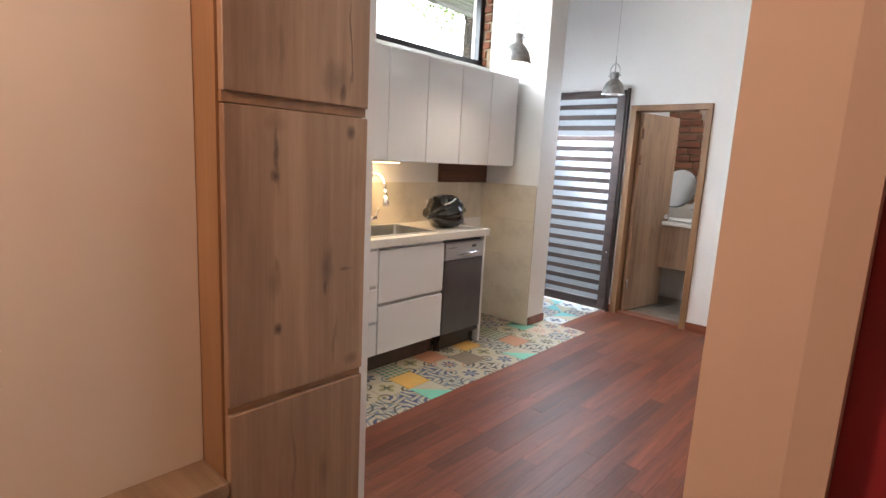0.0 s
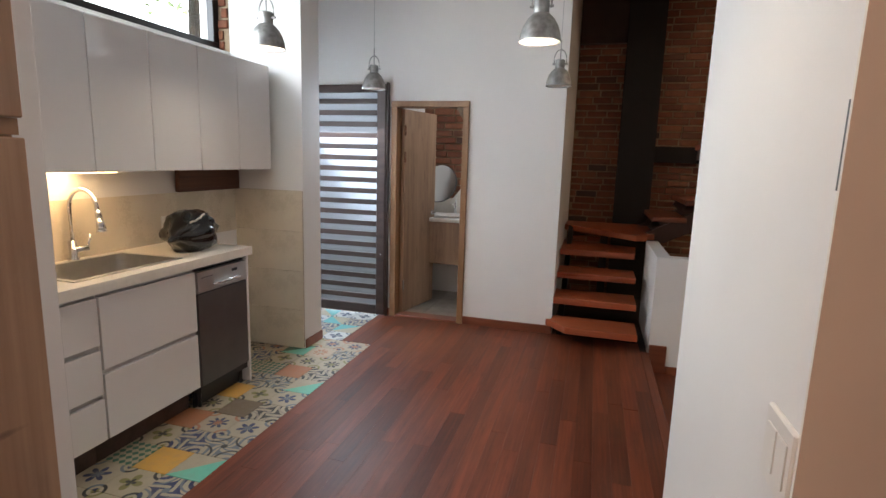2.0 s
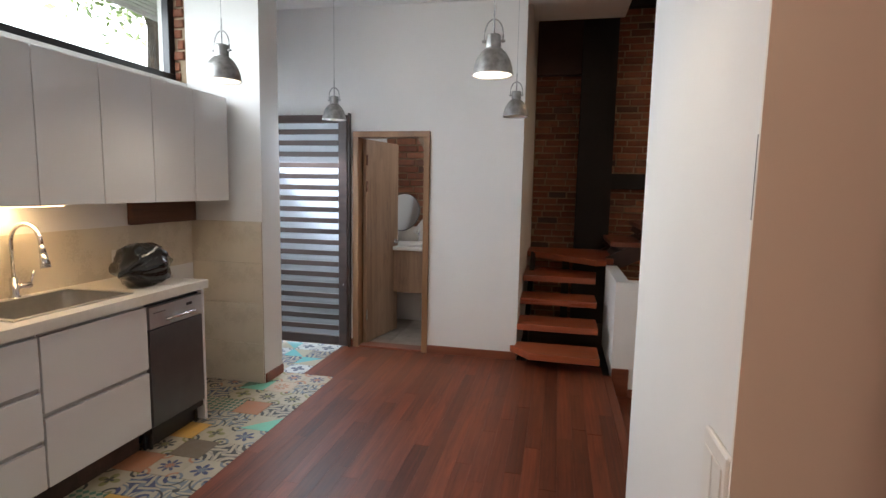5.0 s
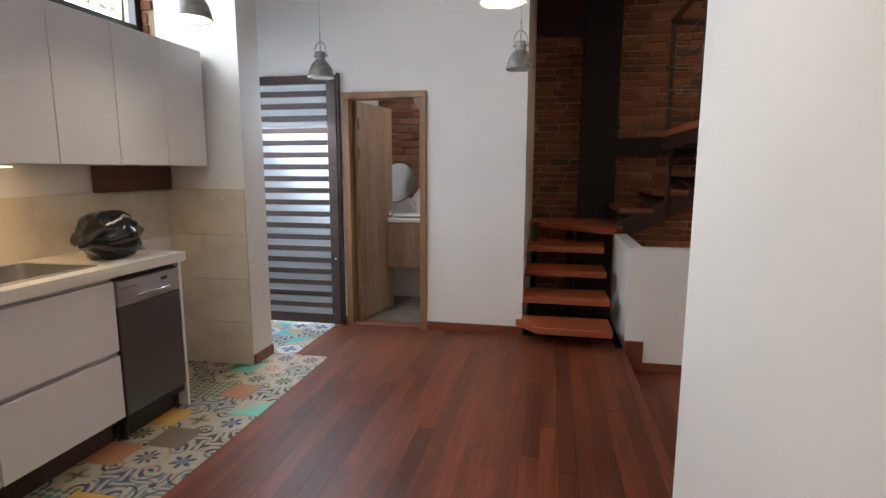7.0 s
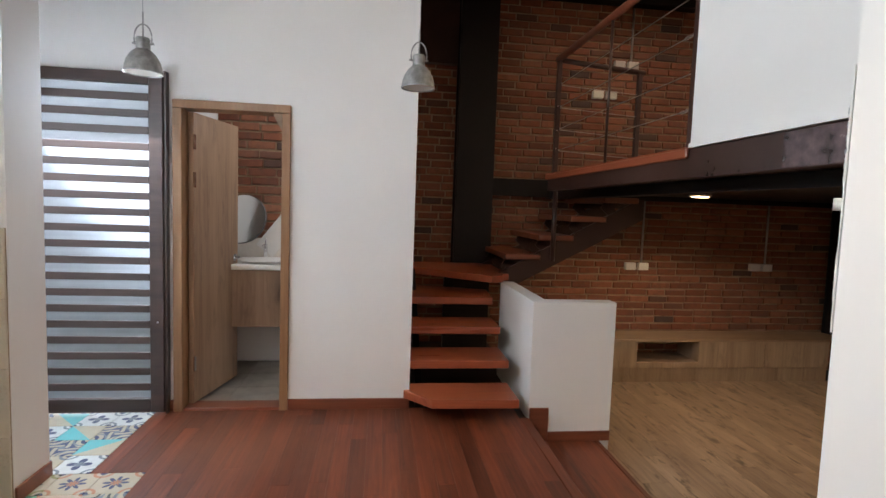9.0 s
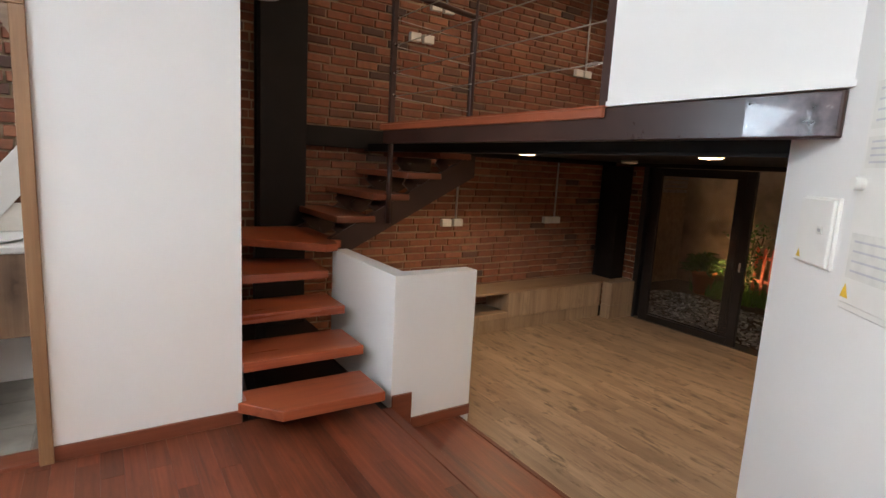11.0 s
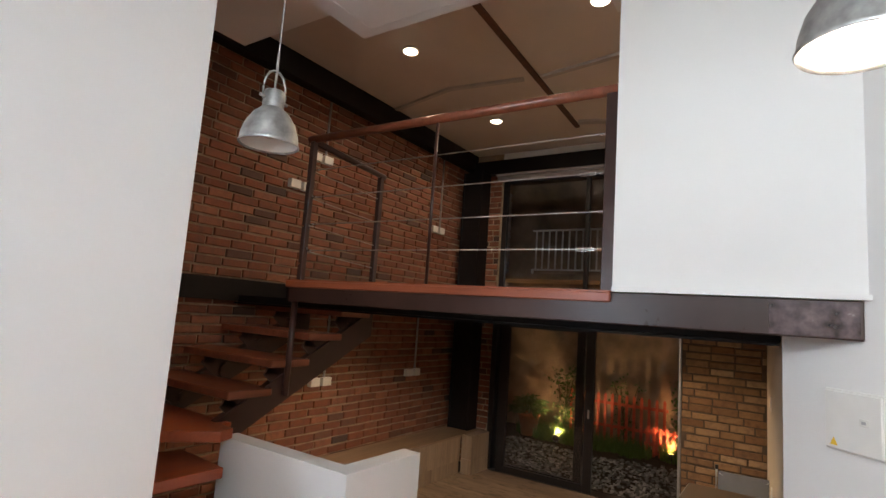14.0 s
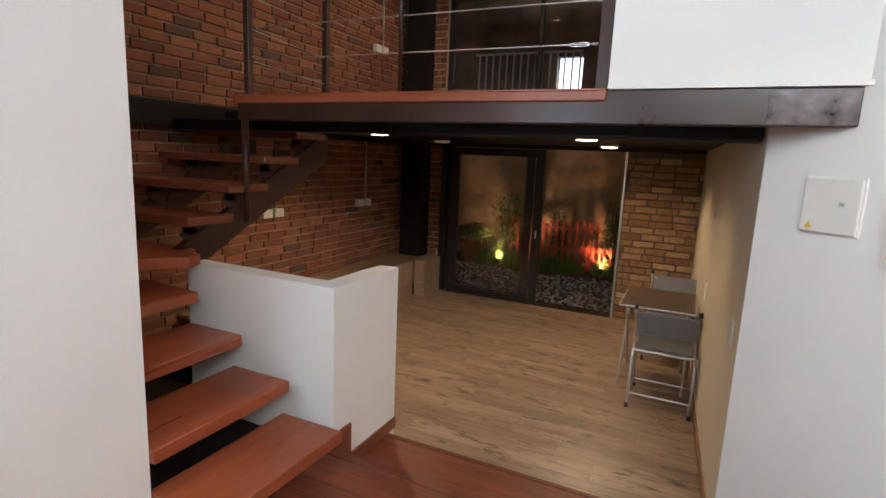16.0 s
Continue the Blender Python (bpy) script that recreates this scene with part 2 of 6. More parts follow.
QUARTZ = plain("cream_quartz", (0.72, 0.67, 0.60), 0.3, 0.04, 30, 0.02, 200)
WALLTILE = plain("beige_wall_tile", (0.62, 0.55, 0.44), 0.28, 0.05, 4, 0.03, 80)
INOX = plain("brushed_steel", (0.56, 0.55, 0.54), 0.36, 0.05, 20, 0.0, 160, 1.0)
DARKINOX = plain("dark_brushed_steel", (0.16, 0.155, 0.155), 0.38, 0.08, 6, 0.05, 160, 0.85)
CHROME = plain("chrome", (0.75, 0.75, 0.76), 0.1, 0.02, 5, 0, 50, 1.0, 0, 0.02)
ZINC = plain("galvanised_metal", (0.33, 0.325, 0.315), 0.42, 0.3, 26, 0.15, 90, 0.75)
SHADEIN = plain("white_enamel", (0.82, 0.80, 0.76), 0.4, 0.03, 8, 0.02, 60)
WHITEPLASTIC = plain("white_plastic", (0.75, 0.73, 0.69), 0.4, 0.03, 8, 0.02, 60)
DARKPLASTIC = plain("dark_plastic", (0.02, 0.02, 0.022), 0.35, 0.1, 8, 0.03, 60)
GREYPLASTIC = plain("grey_plastic", (0.15, 0.15, 0.155), 0.5, 0.06, 8, 0.05, 60)
GREYTUBE = plain("grey_metal_tube", (0.42, 0.42, 0.42), 0.4, 0.08, 12, 0.02, 60, 0.5)
BAG = plain("black_plastic_bag", (0.006, 0.006, 0.007), 0.12, 0.2, 9, 0.2, 26, 0, 0.3)
PAPER = plain("paper_strip", (0.68, 0.665, 0.62), 0.6, 0.08, 20, 0.1, 60)
YELLOW = plain("yellow_sticker", (0.70, 0.47, 0.04), 0.5, 0.05, 10, 0.02, 60)
INK = plain("dark_ink", (0.28, 0.28, 0.30), 0.6, 0.1, 20, 0, 60)
PALEINK = plain("pale_ink", (0.52, 0.51, 0.54), 0.6, 0.1, 20, 0, 60)
MORTAR = plain("grey_mortar", (0.32, 0.235, 0.155), 0.9, 0.25, 9, 0.6, 70)
CONCRETE = plain("grey_render", (0.27, 0.20, 0.145), 0.85, 0.45, 1.8, 0.5, 30)
BATHTILE = plain("grey_stone_tile", (0.25, 0.225, 0.19), 0.4, 0.22, 7, 0.15, 50)
BRICK = brickmat("red_brick", [(0.0, (0.150, 0.047, 0.023)), (0.30, (0.240, 0.077, 0.035)), (0.55, (0.180, 0.058, 0.028)), (0.75, (0.310, 0.122, 0.061)), (0.86, (0.230, 0.090, 0.048)), (0.95, (0.120, 0.050, 0.030)), (1.0, (0.055, 0.032, 0.025))])
PALEBRICK = brickmat("pale_brick", [(0.0, (0.17, 0.085, 0.04)), (0.35, (0.36, 0.22, 0.11)), (0.7, (0.24, 0.125, 0.06)), (1.0, (0.48, 0.33, 0.19))])
GREYBRICK = brickmat("grey_painted_brick", [(0.0, (0.30, 0.28, 0.27)), (1.0, (0.38, 0.36, 0.34))])
REDPAINT = plain("red_painted_wood", (0.50, 0.10, 0.06), 0.55, 0.2, 12, 0.2, 60)
REDCLOTH = plain("deep_red_panel", (0.20, 0.006, 0.012), 0.6, 0.1, 5, 0.2, 80)
TERRACOTTA = plain("terracotta", (0.35, 0.12, 0.05), 0.8, 0.15, 10, 0.2, 60)
SOIL = plain("soil", (0.05, 0.035, 0.022), 0.95, 0.3, 9, 0.7, 40)
STONEMAT = brickmat("pebbles", [(0.0, (0.08, 0.075, 0.07)), (0.5, (0.18, 0.17, 0.16)), (1.0, (0.34, 0.32, 0.30))], 0.7)
LEAF = plain("leaf_green", (0.055, 0.11, 0.025), 0.5, 0.35, 8, 0.1, 50)
# base colour lifted well above real foliage to hold the sun's overexposure
PALELEAF = plain("sunlit_leaf", (0.42, 0.52, 0.17), 0.5, 0.4, 5, 0.1, 50)
PALELEAF.node_tree.nodes["Principled BSDF"].inputs["Transmission Weight"].default_value = 0.3
GRASSM = plain("grass_blade", (0.09, 0.15, 0.03), 0.55, 0.35, 8, 0.05, 50)
BARK = plain("bark", (0.09, 0.065, 0.045), 0.9, 0.3, 12, 0.8, 40)
EAVE = plain("pale_eave_boards", (0.48, 0.45, 0.43), 0.6, 0.1, 6, 0.2, 60)
LAWN = plain("lawn", (0.06, 0.095, 0.03), 0.9, 0.3, 4, 0.5, 40)
SKYGLOW = emit("bright_sky", (0.90, 0.96, 1.0), 2.6)
GLASS = glassmat("clear_glass")
FROST = plain("ribbed_translucent_sheet", (0.28, 0.30, 0.34), 0.75, 0.08, 6, 0.05, 60)
FROST.node_tree.nodes["Principled BSDF"].inputs["Transmission Weight"].default_value = 0.20
MIRROR = plain("mirror_glass", (0.85, 0.88, 0.88), 0.03, 0.01, 3, 0, 30, 1.0, 0, 0.0)
BULB = emit("lit_bulb", (1.0, 0.92, 0.80), 5.0)
LEDWARM = emit("warm_led_disc", (1.0, 0.62, 0.32), 5.0)
LEDWHITE = emit("white_led_disc", (1.0, 0.80, 0.58), 5.0)
UPLIGHTY = emit("lit_yellow_lens", (1.0, 0.86, 0.20), 3.0)
UPLIGHTO = emit("lit_orange_lens", (1.0, 0.50, 0.16), 5.0)

def marked_oak(name, marks):
    """Knotty veneer: each mark (y, z, half width, half height, depth) is a knot or a crack of the board."""
    m = wood(name, (0.20, 0.115, 0.068), (0.43, 0.285, 0.185), "z", 0.48, 0.75, 0.0, 0.0, 0.10, 0.65, 0.15, 0.18)
    nt = m.node_tree
    b = nt.nodes["Principled BSDF"]
    c = b.inputs["Base Color"].links[0].from_socket
    tc = nt.nodes.new("ShaderNodeTexCoord")
    sp = nt.nodes.new("ShaderNodeSeparateXYZ")
    nt.links.new(tc.outputs["Object"], sp.inputs[0])
    wob = math_(nt, "MULTIPLY", math_(nt, "SUBTRACT", noise_(nt, coords(nt, (14, 14, 5), False), 1.0, 4, 0.6), 0.5), 0.05)
    fine = noise_(nt, coords(nt, (60, 60, 12), False), 1.0, 3, 0.6)
    yy = math_(nt, "ADD", sp.outputs[1], wob)
    total = None
    for y, z, ry, rz, k in marks:
        u, v = math_(nt, "DIVIDE", math_(nt, "SUBTRACT", yy, y), ry), math_(nt, "DIVIDE", math_(nt, "SUBTRACT", sp.outputs[2], z), rz)
        d = math_(nt, "SQRT", math_(nt, "ADD", math_(nt, "MULTIPLY", u, u), math_(nt, "MULTIPLY", v, v)))
        f = math_(nt, "MULTIPLY", ramp_(nt, math_(nt, "ADD", d, math_(nt, "MULTIPLY", math_(nt, "SUBTRACT", fine, 0.5), 0.7)), [(0.0, 1.0), (0.45, 0.7), (1.0, 0.0)]), k)
        total = f if total is None else math_(nt, "MAXIMUM", total, f)
    nt.links.new(mix_(nt, total, c, (0.055, 0.03, 0.02)), b.inputs["Base Color"])
    return m


CABINETOAK = marked_oak("knotty_cabinet_oak", [(0.532, 1.452, 0.006, 0.12, 0.75), (0.529, 1.402, 0.012, 0.02, 0.9), (0.534, 1.517, 0.03, 0.025, 0.35), (0.742, 1.511, 0.012, 0.022, 0.9), (0.689, 1.631, 0.05, 0.05, 0.45), (0.712, 1.606, 0.012, 0.03, 0.85), (0.730, 1.721, 0.004, 0.16, 0.8), (0.537, 1.045, 0.014, 0.018, 0.95), (0.529, 1.159, 0.02, 0.05, 0.4), (0.532, 1.195, 0.008, 0.03, 0.5), (0.675, 1.177, 0.018, 0.07, 0.55), (0.671, 1.131, 0.008, 0.03, 0.8), (0.730, 1.168, 0.03, 0.006, 0.6), (0.703, 0.984, 0.006, 0.08, 0.4), (0.753, 0.920, 0.02, 0.02, 0.5), (0.543, 1.661, 0.01, 0.08, 0.35), (0.580, 0.679, 0.006, 0.2, 0.4), (0.671, 0.629, 0.02, 0.06, 0.4)])

CREAM, DEEPBLUE, SKYBLUE, CHAR = (0.43, 0.36, 0.255), (0.022, 0.034, 0.11), (0.14, 0.17, 0.20), (0.02, 0.02, 0.02)
OLIVE, OCHRE, TERRA, TEAL, FOREST = (0.22, 0.20, 0.06), (0.62, 0.33, 0.06), (0.42, 0.17, 0.08), (0.16, 0.52, 0.38), (0.03, 0.14, 0.09)


def tilemat(name, kind, ca, cb, cc=None, petals=4):
    """Cement tile with a printed figure, in the tile's own plane (0.1 m from its middle to its edges)."""
    m, nt, b = nodes_of(name)
    tc = nt.nodes.new("ShaderNodeTexCoord")
    sp = nt.nodes.new("ShaderNodeSeparateXYZ")
    nt.links.new(tc.outputs["Object"], sp.inputs[0])
    x, y = math_(nt, "MULTIPLY", sp.outputs[0], 10.0), math_(nt, "MULTIPLY", sp.outputs[1], 10.0)
    ax, ay = math_(nt, "ABSOLUTE", x), math_(nt, "ABSOLUTE", y)
    r = math_(nt, "SQRT", math_(nt, "ADD", math_(nt, "MULTIPLY", x, x), math_(nt, "MULTIPLY", y, y)))
    th = math_(nt, "ARCTAN2", y, x)

    def soft(v, edge, w=0.03):
        return math_(nt, "MULTIPLY", math_(nt, "SUBTRACT", edge, v), 1 / w)

    def clamp(v):
        n = nt.nodes.new("ShaderNodeClamp")
        nt.links.new(v, n.inputs[0])
        return n.outputs[0]

    if kind == "plain":
        c = mix_(nt, 0.0, ca, ca)
    elif kind == "half":
        c = mix_(nt, clamp(soft(math_(nt, "SUBTRACT", x, y), 0.0)), ca, cb)
    elif kind == "check":
        u, v = math_(nt, "ADD", x, y), math_(nt, "SUBTRACT", x, y)
        s = math_(nt, "MULTIPLY", math_(nt, "SINE", math_(nt, "MULTIPLY", u, 7.85)), math_(nt, "SINE", math_(nt, "MULTIPLY", v, 7.85)))
        c = mix_(nt, clamp(math_(nt, "MULTIPLY", s, 12)), ca, cb)
    elif kind == "flower":
        w = math_(nt, "ABSOLUTE", math_(nt, "COSINE", math_(nt, "MULTIPLY", th, petals / 2)))
        pet = clamp(soft(r, math_(nt, "ADD", math_(nt, "MULTIPLY", w, 0.52), 0.12)))
        c = mix_(nt, pet, ca, cb)
        core = clamp(soft(r, math_(nt, "ADD", math_(nt, "MULTIPLY", w, 0.22), 0.08)))
        c = mix_(nt, core, c, cc or ca)
        cx, cy = math_(nt, "SUBTRACT", 1.0, ax), math_(nt, "SUBTRACT", 1.0, ay)
        rc = math_(nt, "SQRT", math_(nt, "ADD", math_(nt, "MULTIPLY", cx, cx), math_(nt, "MULTIPLY", cy, cy)))
        ring = clamp(soft(math_(nt, "ABSOLUTE", math_(nt, "SUBTRACT", rc, 0.42)), 0.09))
        c = mix_(nt, ring, c, cc or cb)
        c = mix_(nt, clamp(soft(rc, 0.2)), c, cb)
    else:
        cx, cy = math_(nt, "SUBTRACT", 1.0, ax), math_(nt, "SUBTRACT", 1.0, ay)
        rc = math_(nt, "SQRT", math_(nt, "ADD", math_(nt, "MULTIPLY", cx, cx), math_(nt, "MULTIPLY", cy, cy)))
        wav = math_(nt, "SINE", math_(nt, "ADD", math_(nt, "MULTIPLY", rc, 13.0), math_(nt, "MULTIPLY", th, float(petals))))
        c = mix_(nt, clamp(math_(nt, "MULTIPLY", math_(nt, "SUBTRACT", wav, 0.15), 6)), ca, cb)
        c = mix_(nt, clamp(soft(math_(nt, "ABSOLUTE", math_(nt, "SUBTRACT", rc, 0.78)), 0.07)), c, cc or cb)
        c = mix_(nt, clamp(soft(r, 0.2)), c, cc or ca)
    wear = noise_(nt, coords(nt), 22, 4, 0.6)
    c = mix_(nt, ramp_(nt, wear, [(0.45, 0.0), (0.85, 0.35)]), c, (0.26, 0.235, 0.19))
    nt.links.new(c, b.inputs["Base Color"])
    b.inputs["Roughness"].default_value = 0.42
    bump_(nt, b, wear, 0.1)
    return m


TILES = {
    "o": tilemat("ochre_tile", "plain", OCHRE, OCHRE), "t": tilemat("terracotta_tile", "plain", TERRA, TERRA), "n": tilemat("brown_tile", "plain", (0.17, 0.12, 0.075), CREAM),
    "h": tilemat("teal_half_tile", "half", CREAM, TEAL), "H": tilemat("green_half_tile", "half", FOREST, TEAL), "c": tilemat("green_check_tile", "check", CREAM, FOREST),
    "f": tilemat("olive_flower_tile", "flower", CREAM, OLIVE, CHAR, 4), "b": tilemat("blue_flower_tile", "flower", CREAM, DEEPBLUE, SKYBLUE, 6), "r": tilemat("rosette_tile", "flower", CREAM, DEEPBLUE, TERRA, 8),
    "k": tilemat("black_star_tile", "flower", CREAM, CHAR, OLIVE, 8), "s": tilemat("blue_scroll_tile", "scroll", CREAM, DEEPBLUE, SKYBLUE, 4), "g": tilemat("grey_scroll_tile", "scroll", CREAM, SKYBLUE, CHAR, 8),
    "w": tilemat("black_scroll_tile", "scroll", CREAM, CHAR, (0.3, 0.25, 0.2), 4), "u": tilemat("sky_tile", "flower", (0.55, 0.56, 0.55), DEEPBLUE, SKYBLUE, 4), "T": tilemat("turquoise_half_tile", "half", CREAM, (0.10, 0.42, 0.44)),
    "y": tilemat("terracotta_print_tile", "flower", (0.5, 0.38, 0.27), TERRA, CREAM, 8),
}

# ---- builders ----


def box(bm, x0, x1, y0, y1, z0, z1, bevel=0.0, seg=1):
    r = bmesh.ops.create_cube(bm, size=1)
    for v in r["verts"]:
        v.co = Vector(((x0 + x1) / 2 + v.co.x * (x1 - x0), (y0 + y1) / 2 + v.co.y * (y1 - y0), (z0 + z1) / 2 + v.co.z * (z1 - z0)))
    if bevel:
        es = list({e for v in r["verts"] for e in v.link_edges})
        bmesh.ops.bevel(bm, geom=es, offset=bevel, segments=seg, affect="EDGES", profile=0.5)
    return bm


def boxes(*rows, bevel=0.0):
    bm = bmesh.new()
    for r in rows:
        box(bm, *r, bevel=bevel)
    return bm


def bar(bm, p, q, w, h=None, bevel=0.0):
    """A square bar from p to q."""
    p, q = Vector(p), Vector(q)
    d = q - p
    m = Matrix.Translation((p + q) / 2) @ d.to_track_quat("Z", "Y").to_matrix().to_4x4()
    r = bmesh.ops.create_cube(bm, size=1)
    for v in r["verts"]:
        v.co = m @ Vector((v.co.x * w, v.co.y * (h or w), v.co.z * d.length))
    return bm


def rod(bm, p, q, rad, seg=10, rad2=None):
    p, q = Vector(p), Vector(q)
    d = q - p
    m = Matrix.Translation((p + q) / 2) @ d.to_track_quat("Z", "Y").to_matrix().to_4x4()
    bmesh.ops.create_cone(bm, cap_ends=True, segments=seg, radius1=rad, radius2=rad if rad2 is None else rad2, depth=d.length, matrix=m)
    return bm


def tube(bm, pts, rad, seg=8):
    """A round tube along points."""
    pts = [Vector(p) for p in pts]
    rings = []
    for i, p in enumerate(pts):
        d = (pts[min(i + 1, len(pts) - 1)] - pts[max(i - 1, 0)]).normalized()
        q = d.to_track_quat("Z", "Y")
        rings.append([bm.verts.new(p + q @ Vector((rad * math.cos(a * math.tau / seg), rad * math.sin(a * math.tau / seg), 0))) for a in range(seg)])
    for a, b in zip(rings, rings[1:]):
        for i in range(seg):
            bm.faces.new((a[i], a[(i + 1) % seg], b[(i + 1) % seg], b[i]))
    bm.faces.new(rings[0][::-1])
    bm.faces.new(rings[-1])
    return bm


def lathe(bm, prof, seg=28, at=(0, 0, 0)):
    """Turns a profile of (radius, z) round the upright through at."""
    rings = []
    for r, z in prof:
        rings.append([bm.verts.new((at[0] + r * math.cos(a * math.tau / seg), at[1] + r * math.sin(a * math.tau / seg), at[2] + z)) for a in range(seg)])
    for a, b in zip(rings, rings[1:]):
        for i in range(seg):
            bm.faces.new((a[i], a[(i + 1) % seg], b[(i + 1) % seg], b[i]))
    return bm


def mesh_of(bm, name, material, smooth=False):
    bmesh.ops.recalc_face_normals(bm, faces=bm.faces)
    me = bpy.data.meshes.new(name)
    bm.to_mesh(me)
    bm.free()
    me.materials.append(material)
    if smooth:
        me.polygons.foreach_set("use_smooth", [True] * len(me.polygons))
    return me


def part(name, bm, material, parent=None, label="", smooth=False):
    ob = new(name, mesh_of(bm, name, material, smooth))
    if parent is not None:
        ob.parent = parent
        ob.matrix_parent_inverse = Matrix.Translation(parent.matrix_basis.translation).inverted() if parent.parent is None else Matrix.Identity(4)
    if label:
        ob["label"] = label
    return ob


def thing(name, label, category, at=(0, 0, 0), group="", kind=""):
    """The Empty at a thing's base; its parts are given in the world's metres."""
    ob = new(name)
    ob.matrix_basis = Matrix.Translation(at)
    ob.empty_display_size = 0.05
    return tagged(ob, label, category, group, kind)


def structure(name, bm, material, label, category, smooth=False):
    return tagged(part(name, bm, material, None, "", smooth), label, category, kind="structure")


def prism(bm, pts, z0, z1):
    """An upright prism over a ground outline."""
    lo, hi = [bm.verts.new((x, y, z0)) for x, y in pts], [bm.verts.new((x, y, z1)) for x, y in pts]
    n = len(pts)
    bm.faces.new(lo[::-1])
    bm.faces.new(hi)
    for i in range(n):
        bm.faces.new((lo[i], lo[(i + 1) % n], hi[(i + 1) % n], hi[i]))
    return bm


def slab_data(lx, ly, h, b):
    """A piece lx by ly, h high, its upper edges chamfered by b: vertices and faces."""
    x, y = lx / 2, ly / 2
    vs = [(sx * x, sy * y, 0) for sx, sy in ((-1, -1), (1, -1), (1, 1), (-1, 1))]
    vs += [(sx * x, sy * y, h - b) for sx, sy in ((-1, -1), (1, -1), (1, 1), (-1, 1))]
    vs += [(sx * (x - b), sy * (y - b), h) for sx, sy in ((-1, -1), (1, -1), (1, 1), (-1, 1))]
    fs = [(8, 9, 10, 11)]
    for o in (0, 4):
        fs += [(o + i, o + (i + 1) % 4, o + 4 + (i + 1) % 4, o + 4 + i) for i in range(4)]
    return vs, fs


PIECES = {}


def piece(name, material, lx, ly, h, b, m, parent):
    key = (name, material.name, round(lx, 3), round(ly, 3), h)
    if key not in PIECES:
        me = bpy.data.meshes.new(name)
        me.from_pydata(*[list(a) for a in (slab_data(lx, ly, h, b)[0],)], [], slab_data(lx, ly, h, b)[1])
        me.materials.append(material)
        PIECES[key] = me
    ob = new(name, PIECES[key])
    ob.parent = parent
    ob.matrix_basis = m
    return ob


def joined(name, rows, material, parent, label=""):
    """Many slabs (lx, ly, h, b, matrix) in one mesh."""
    vs, fs = [], []
    for lx, ly, h, b, m in rows:
        v, f = slab_data(lx, ly, h, b)
        o = len(vs)
        vs += [tuple(m @ Vector(p)) for p in v]
        fs += [tuple(i + o for i in q) for q in f]
    me = bpy.data.meshes.new(name)
    me.from_pydata(vs, [], fs)
    me.materials.append(material)
    ob = new(name, me)
    ob.parent = parent
    return tagged(ob, label, "", kind="stuff")

# ---- the large structure ----
LF, TREAD, MEZ = -0.34, -0.17, 1.735
SLOPE = -0.012


def ceil_z(x):
    return 3.185 + SLOPE * (x + 3.17)


def sloped(bm):
    for v in bm.verts:
        v.co.z += ceil_z(v.co.x)
    return bm


# kitchen wall with its strip window, brick outside
wall_west = structure("wall_west", boxes((-3.42, -3.17, -1.9, 5.1, -0.1, 2.30), (-3.42, -3.17, -1.9, 0.9, 2.30, 3.35), (-3.42, -3.17, 3.90, 5.1, 2.30, 3.35)), PLASTER, "white plastered kitchen wall under the strip window", "wall")
structure("wall_pier", boxes((-3.17, -2.558, 3.88, 4.14, 0, 3.25)), PLASTER, "white plastered pier that ends the kitchen", "wall")
structure("wall_north", boxes((-3.17, -3.164, 4.98, 5.10, 0, 3.35), (-3.164, -2.33, 4.98, 5.10, 2.19, 3.35), (-2.33, -2.262, 4.98, 5.10, 0, 3.35), (-2.262, -1.528, 4.98, 5.10, 2.055, 3.35), (-1.528, -0.69, 4.98, 5.10, 0, 3.35)), PLASTER, "tall white plastered wall with the bathroom door", "wall")
structure("wall_stair", boxes((-0.80, -0.69, 5.10, 6.95, -0.4, 4.0)), PLASTER, "white plastered wall beside the stairs", "wall")
wall_brick = structure("wall_brick", boxes((-0.80, 4.75, 6.912, 7.15, -0.5, 4.1)), MORTAR, "long exposed brick wall behind the stairs and the bench", "wall")
structure("wall_living", prism(bmesh.new(), [(0.802, 2.95), (4.5, 2.95), (4.5, 3.25), (0.802, 3.061)], -0.5, 1.62), LIVPAINT, "cream painted side wall of the sunken living room", "wall")
structure("wall_meter", prism(bmesh.new(), [(0.758, 3.062), (-0.077, 2.2345), (0.80, 2.2345), (0.80, 3.062)], -0.5, 3.12), PLASTER, "white wall that carries the electric panels", "wall")
structure("wall_near", prism(bmesh.new(), [(-0.118, 1.040), (0.66, 1.040), (0.66, 2.234), (-0.0775, 2.234)], 0, 3.3), PLASTER, "white plastered block between hall and panels", "wall")
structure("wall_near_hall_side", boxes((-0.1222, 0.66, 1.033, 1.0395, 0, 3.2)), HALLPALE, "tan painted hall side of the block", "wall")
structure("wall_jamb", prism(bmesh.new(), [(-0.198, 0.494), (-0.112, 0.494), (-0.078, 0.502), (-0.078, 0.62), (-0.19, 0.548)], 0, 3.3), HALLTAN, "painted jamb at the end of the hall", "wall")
structure("wall_red", boxes((-0.0775, 1.7, 0.549, 0.66, 0, 3.3)), REDCLOTH, "deep red panelled wall behind the jamb", "wall")
structure("wall_hall", boxes((-1.37, -1.249, -1.8, 0.410, 0, 3.3)), BEIGE, "beige painted hall wall over the wooden bench", "wall")
structure("wall_pantry", boxes((-3.17, -1.765, 0.70, 0.838, 0, 3.3)), PLASTER, "white wall behind the tall cabinet", "wall")
# next two walls are out of view, added to shut outside light out
structure("wall_south", boxes((-3.4, 1.8, -1.9, -1.8, 0, 3.3)), BEIGE, "unseen plain wall added to close the shell behind the hall", "wall")
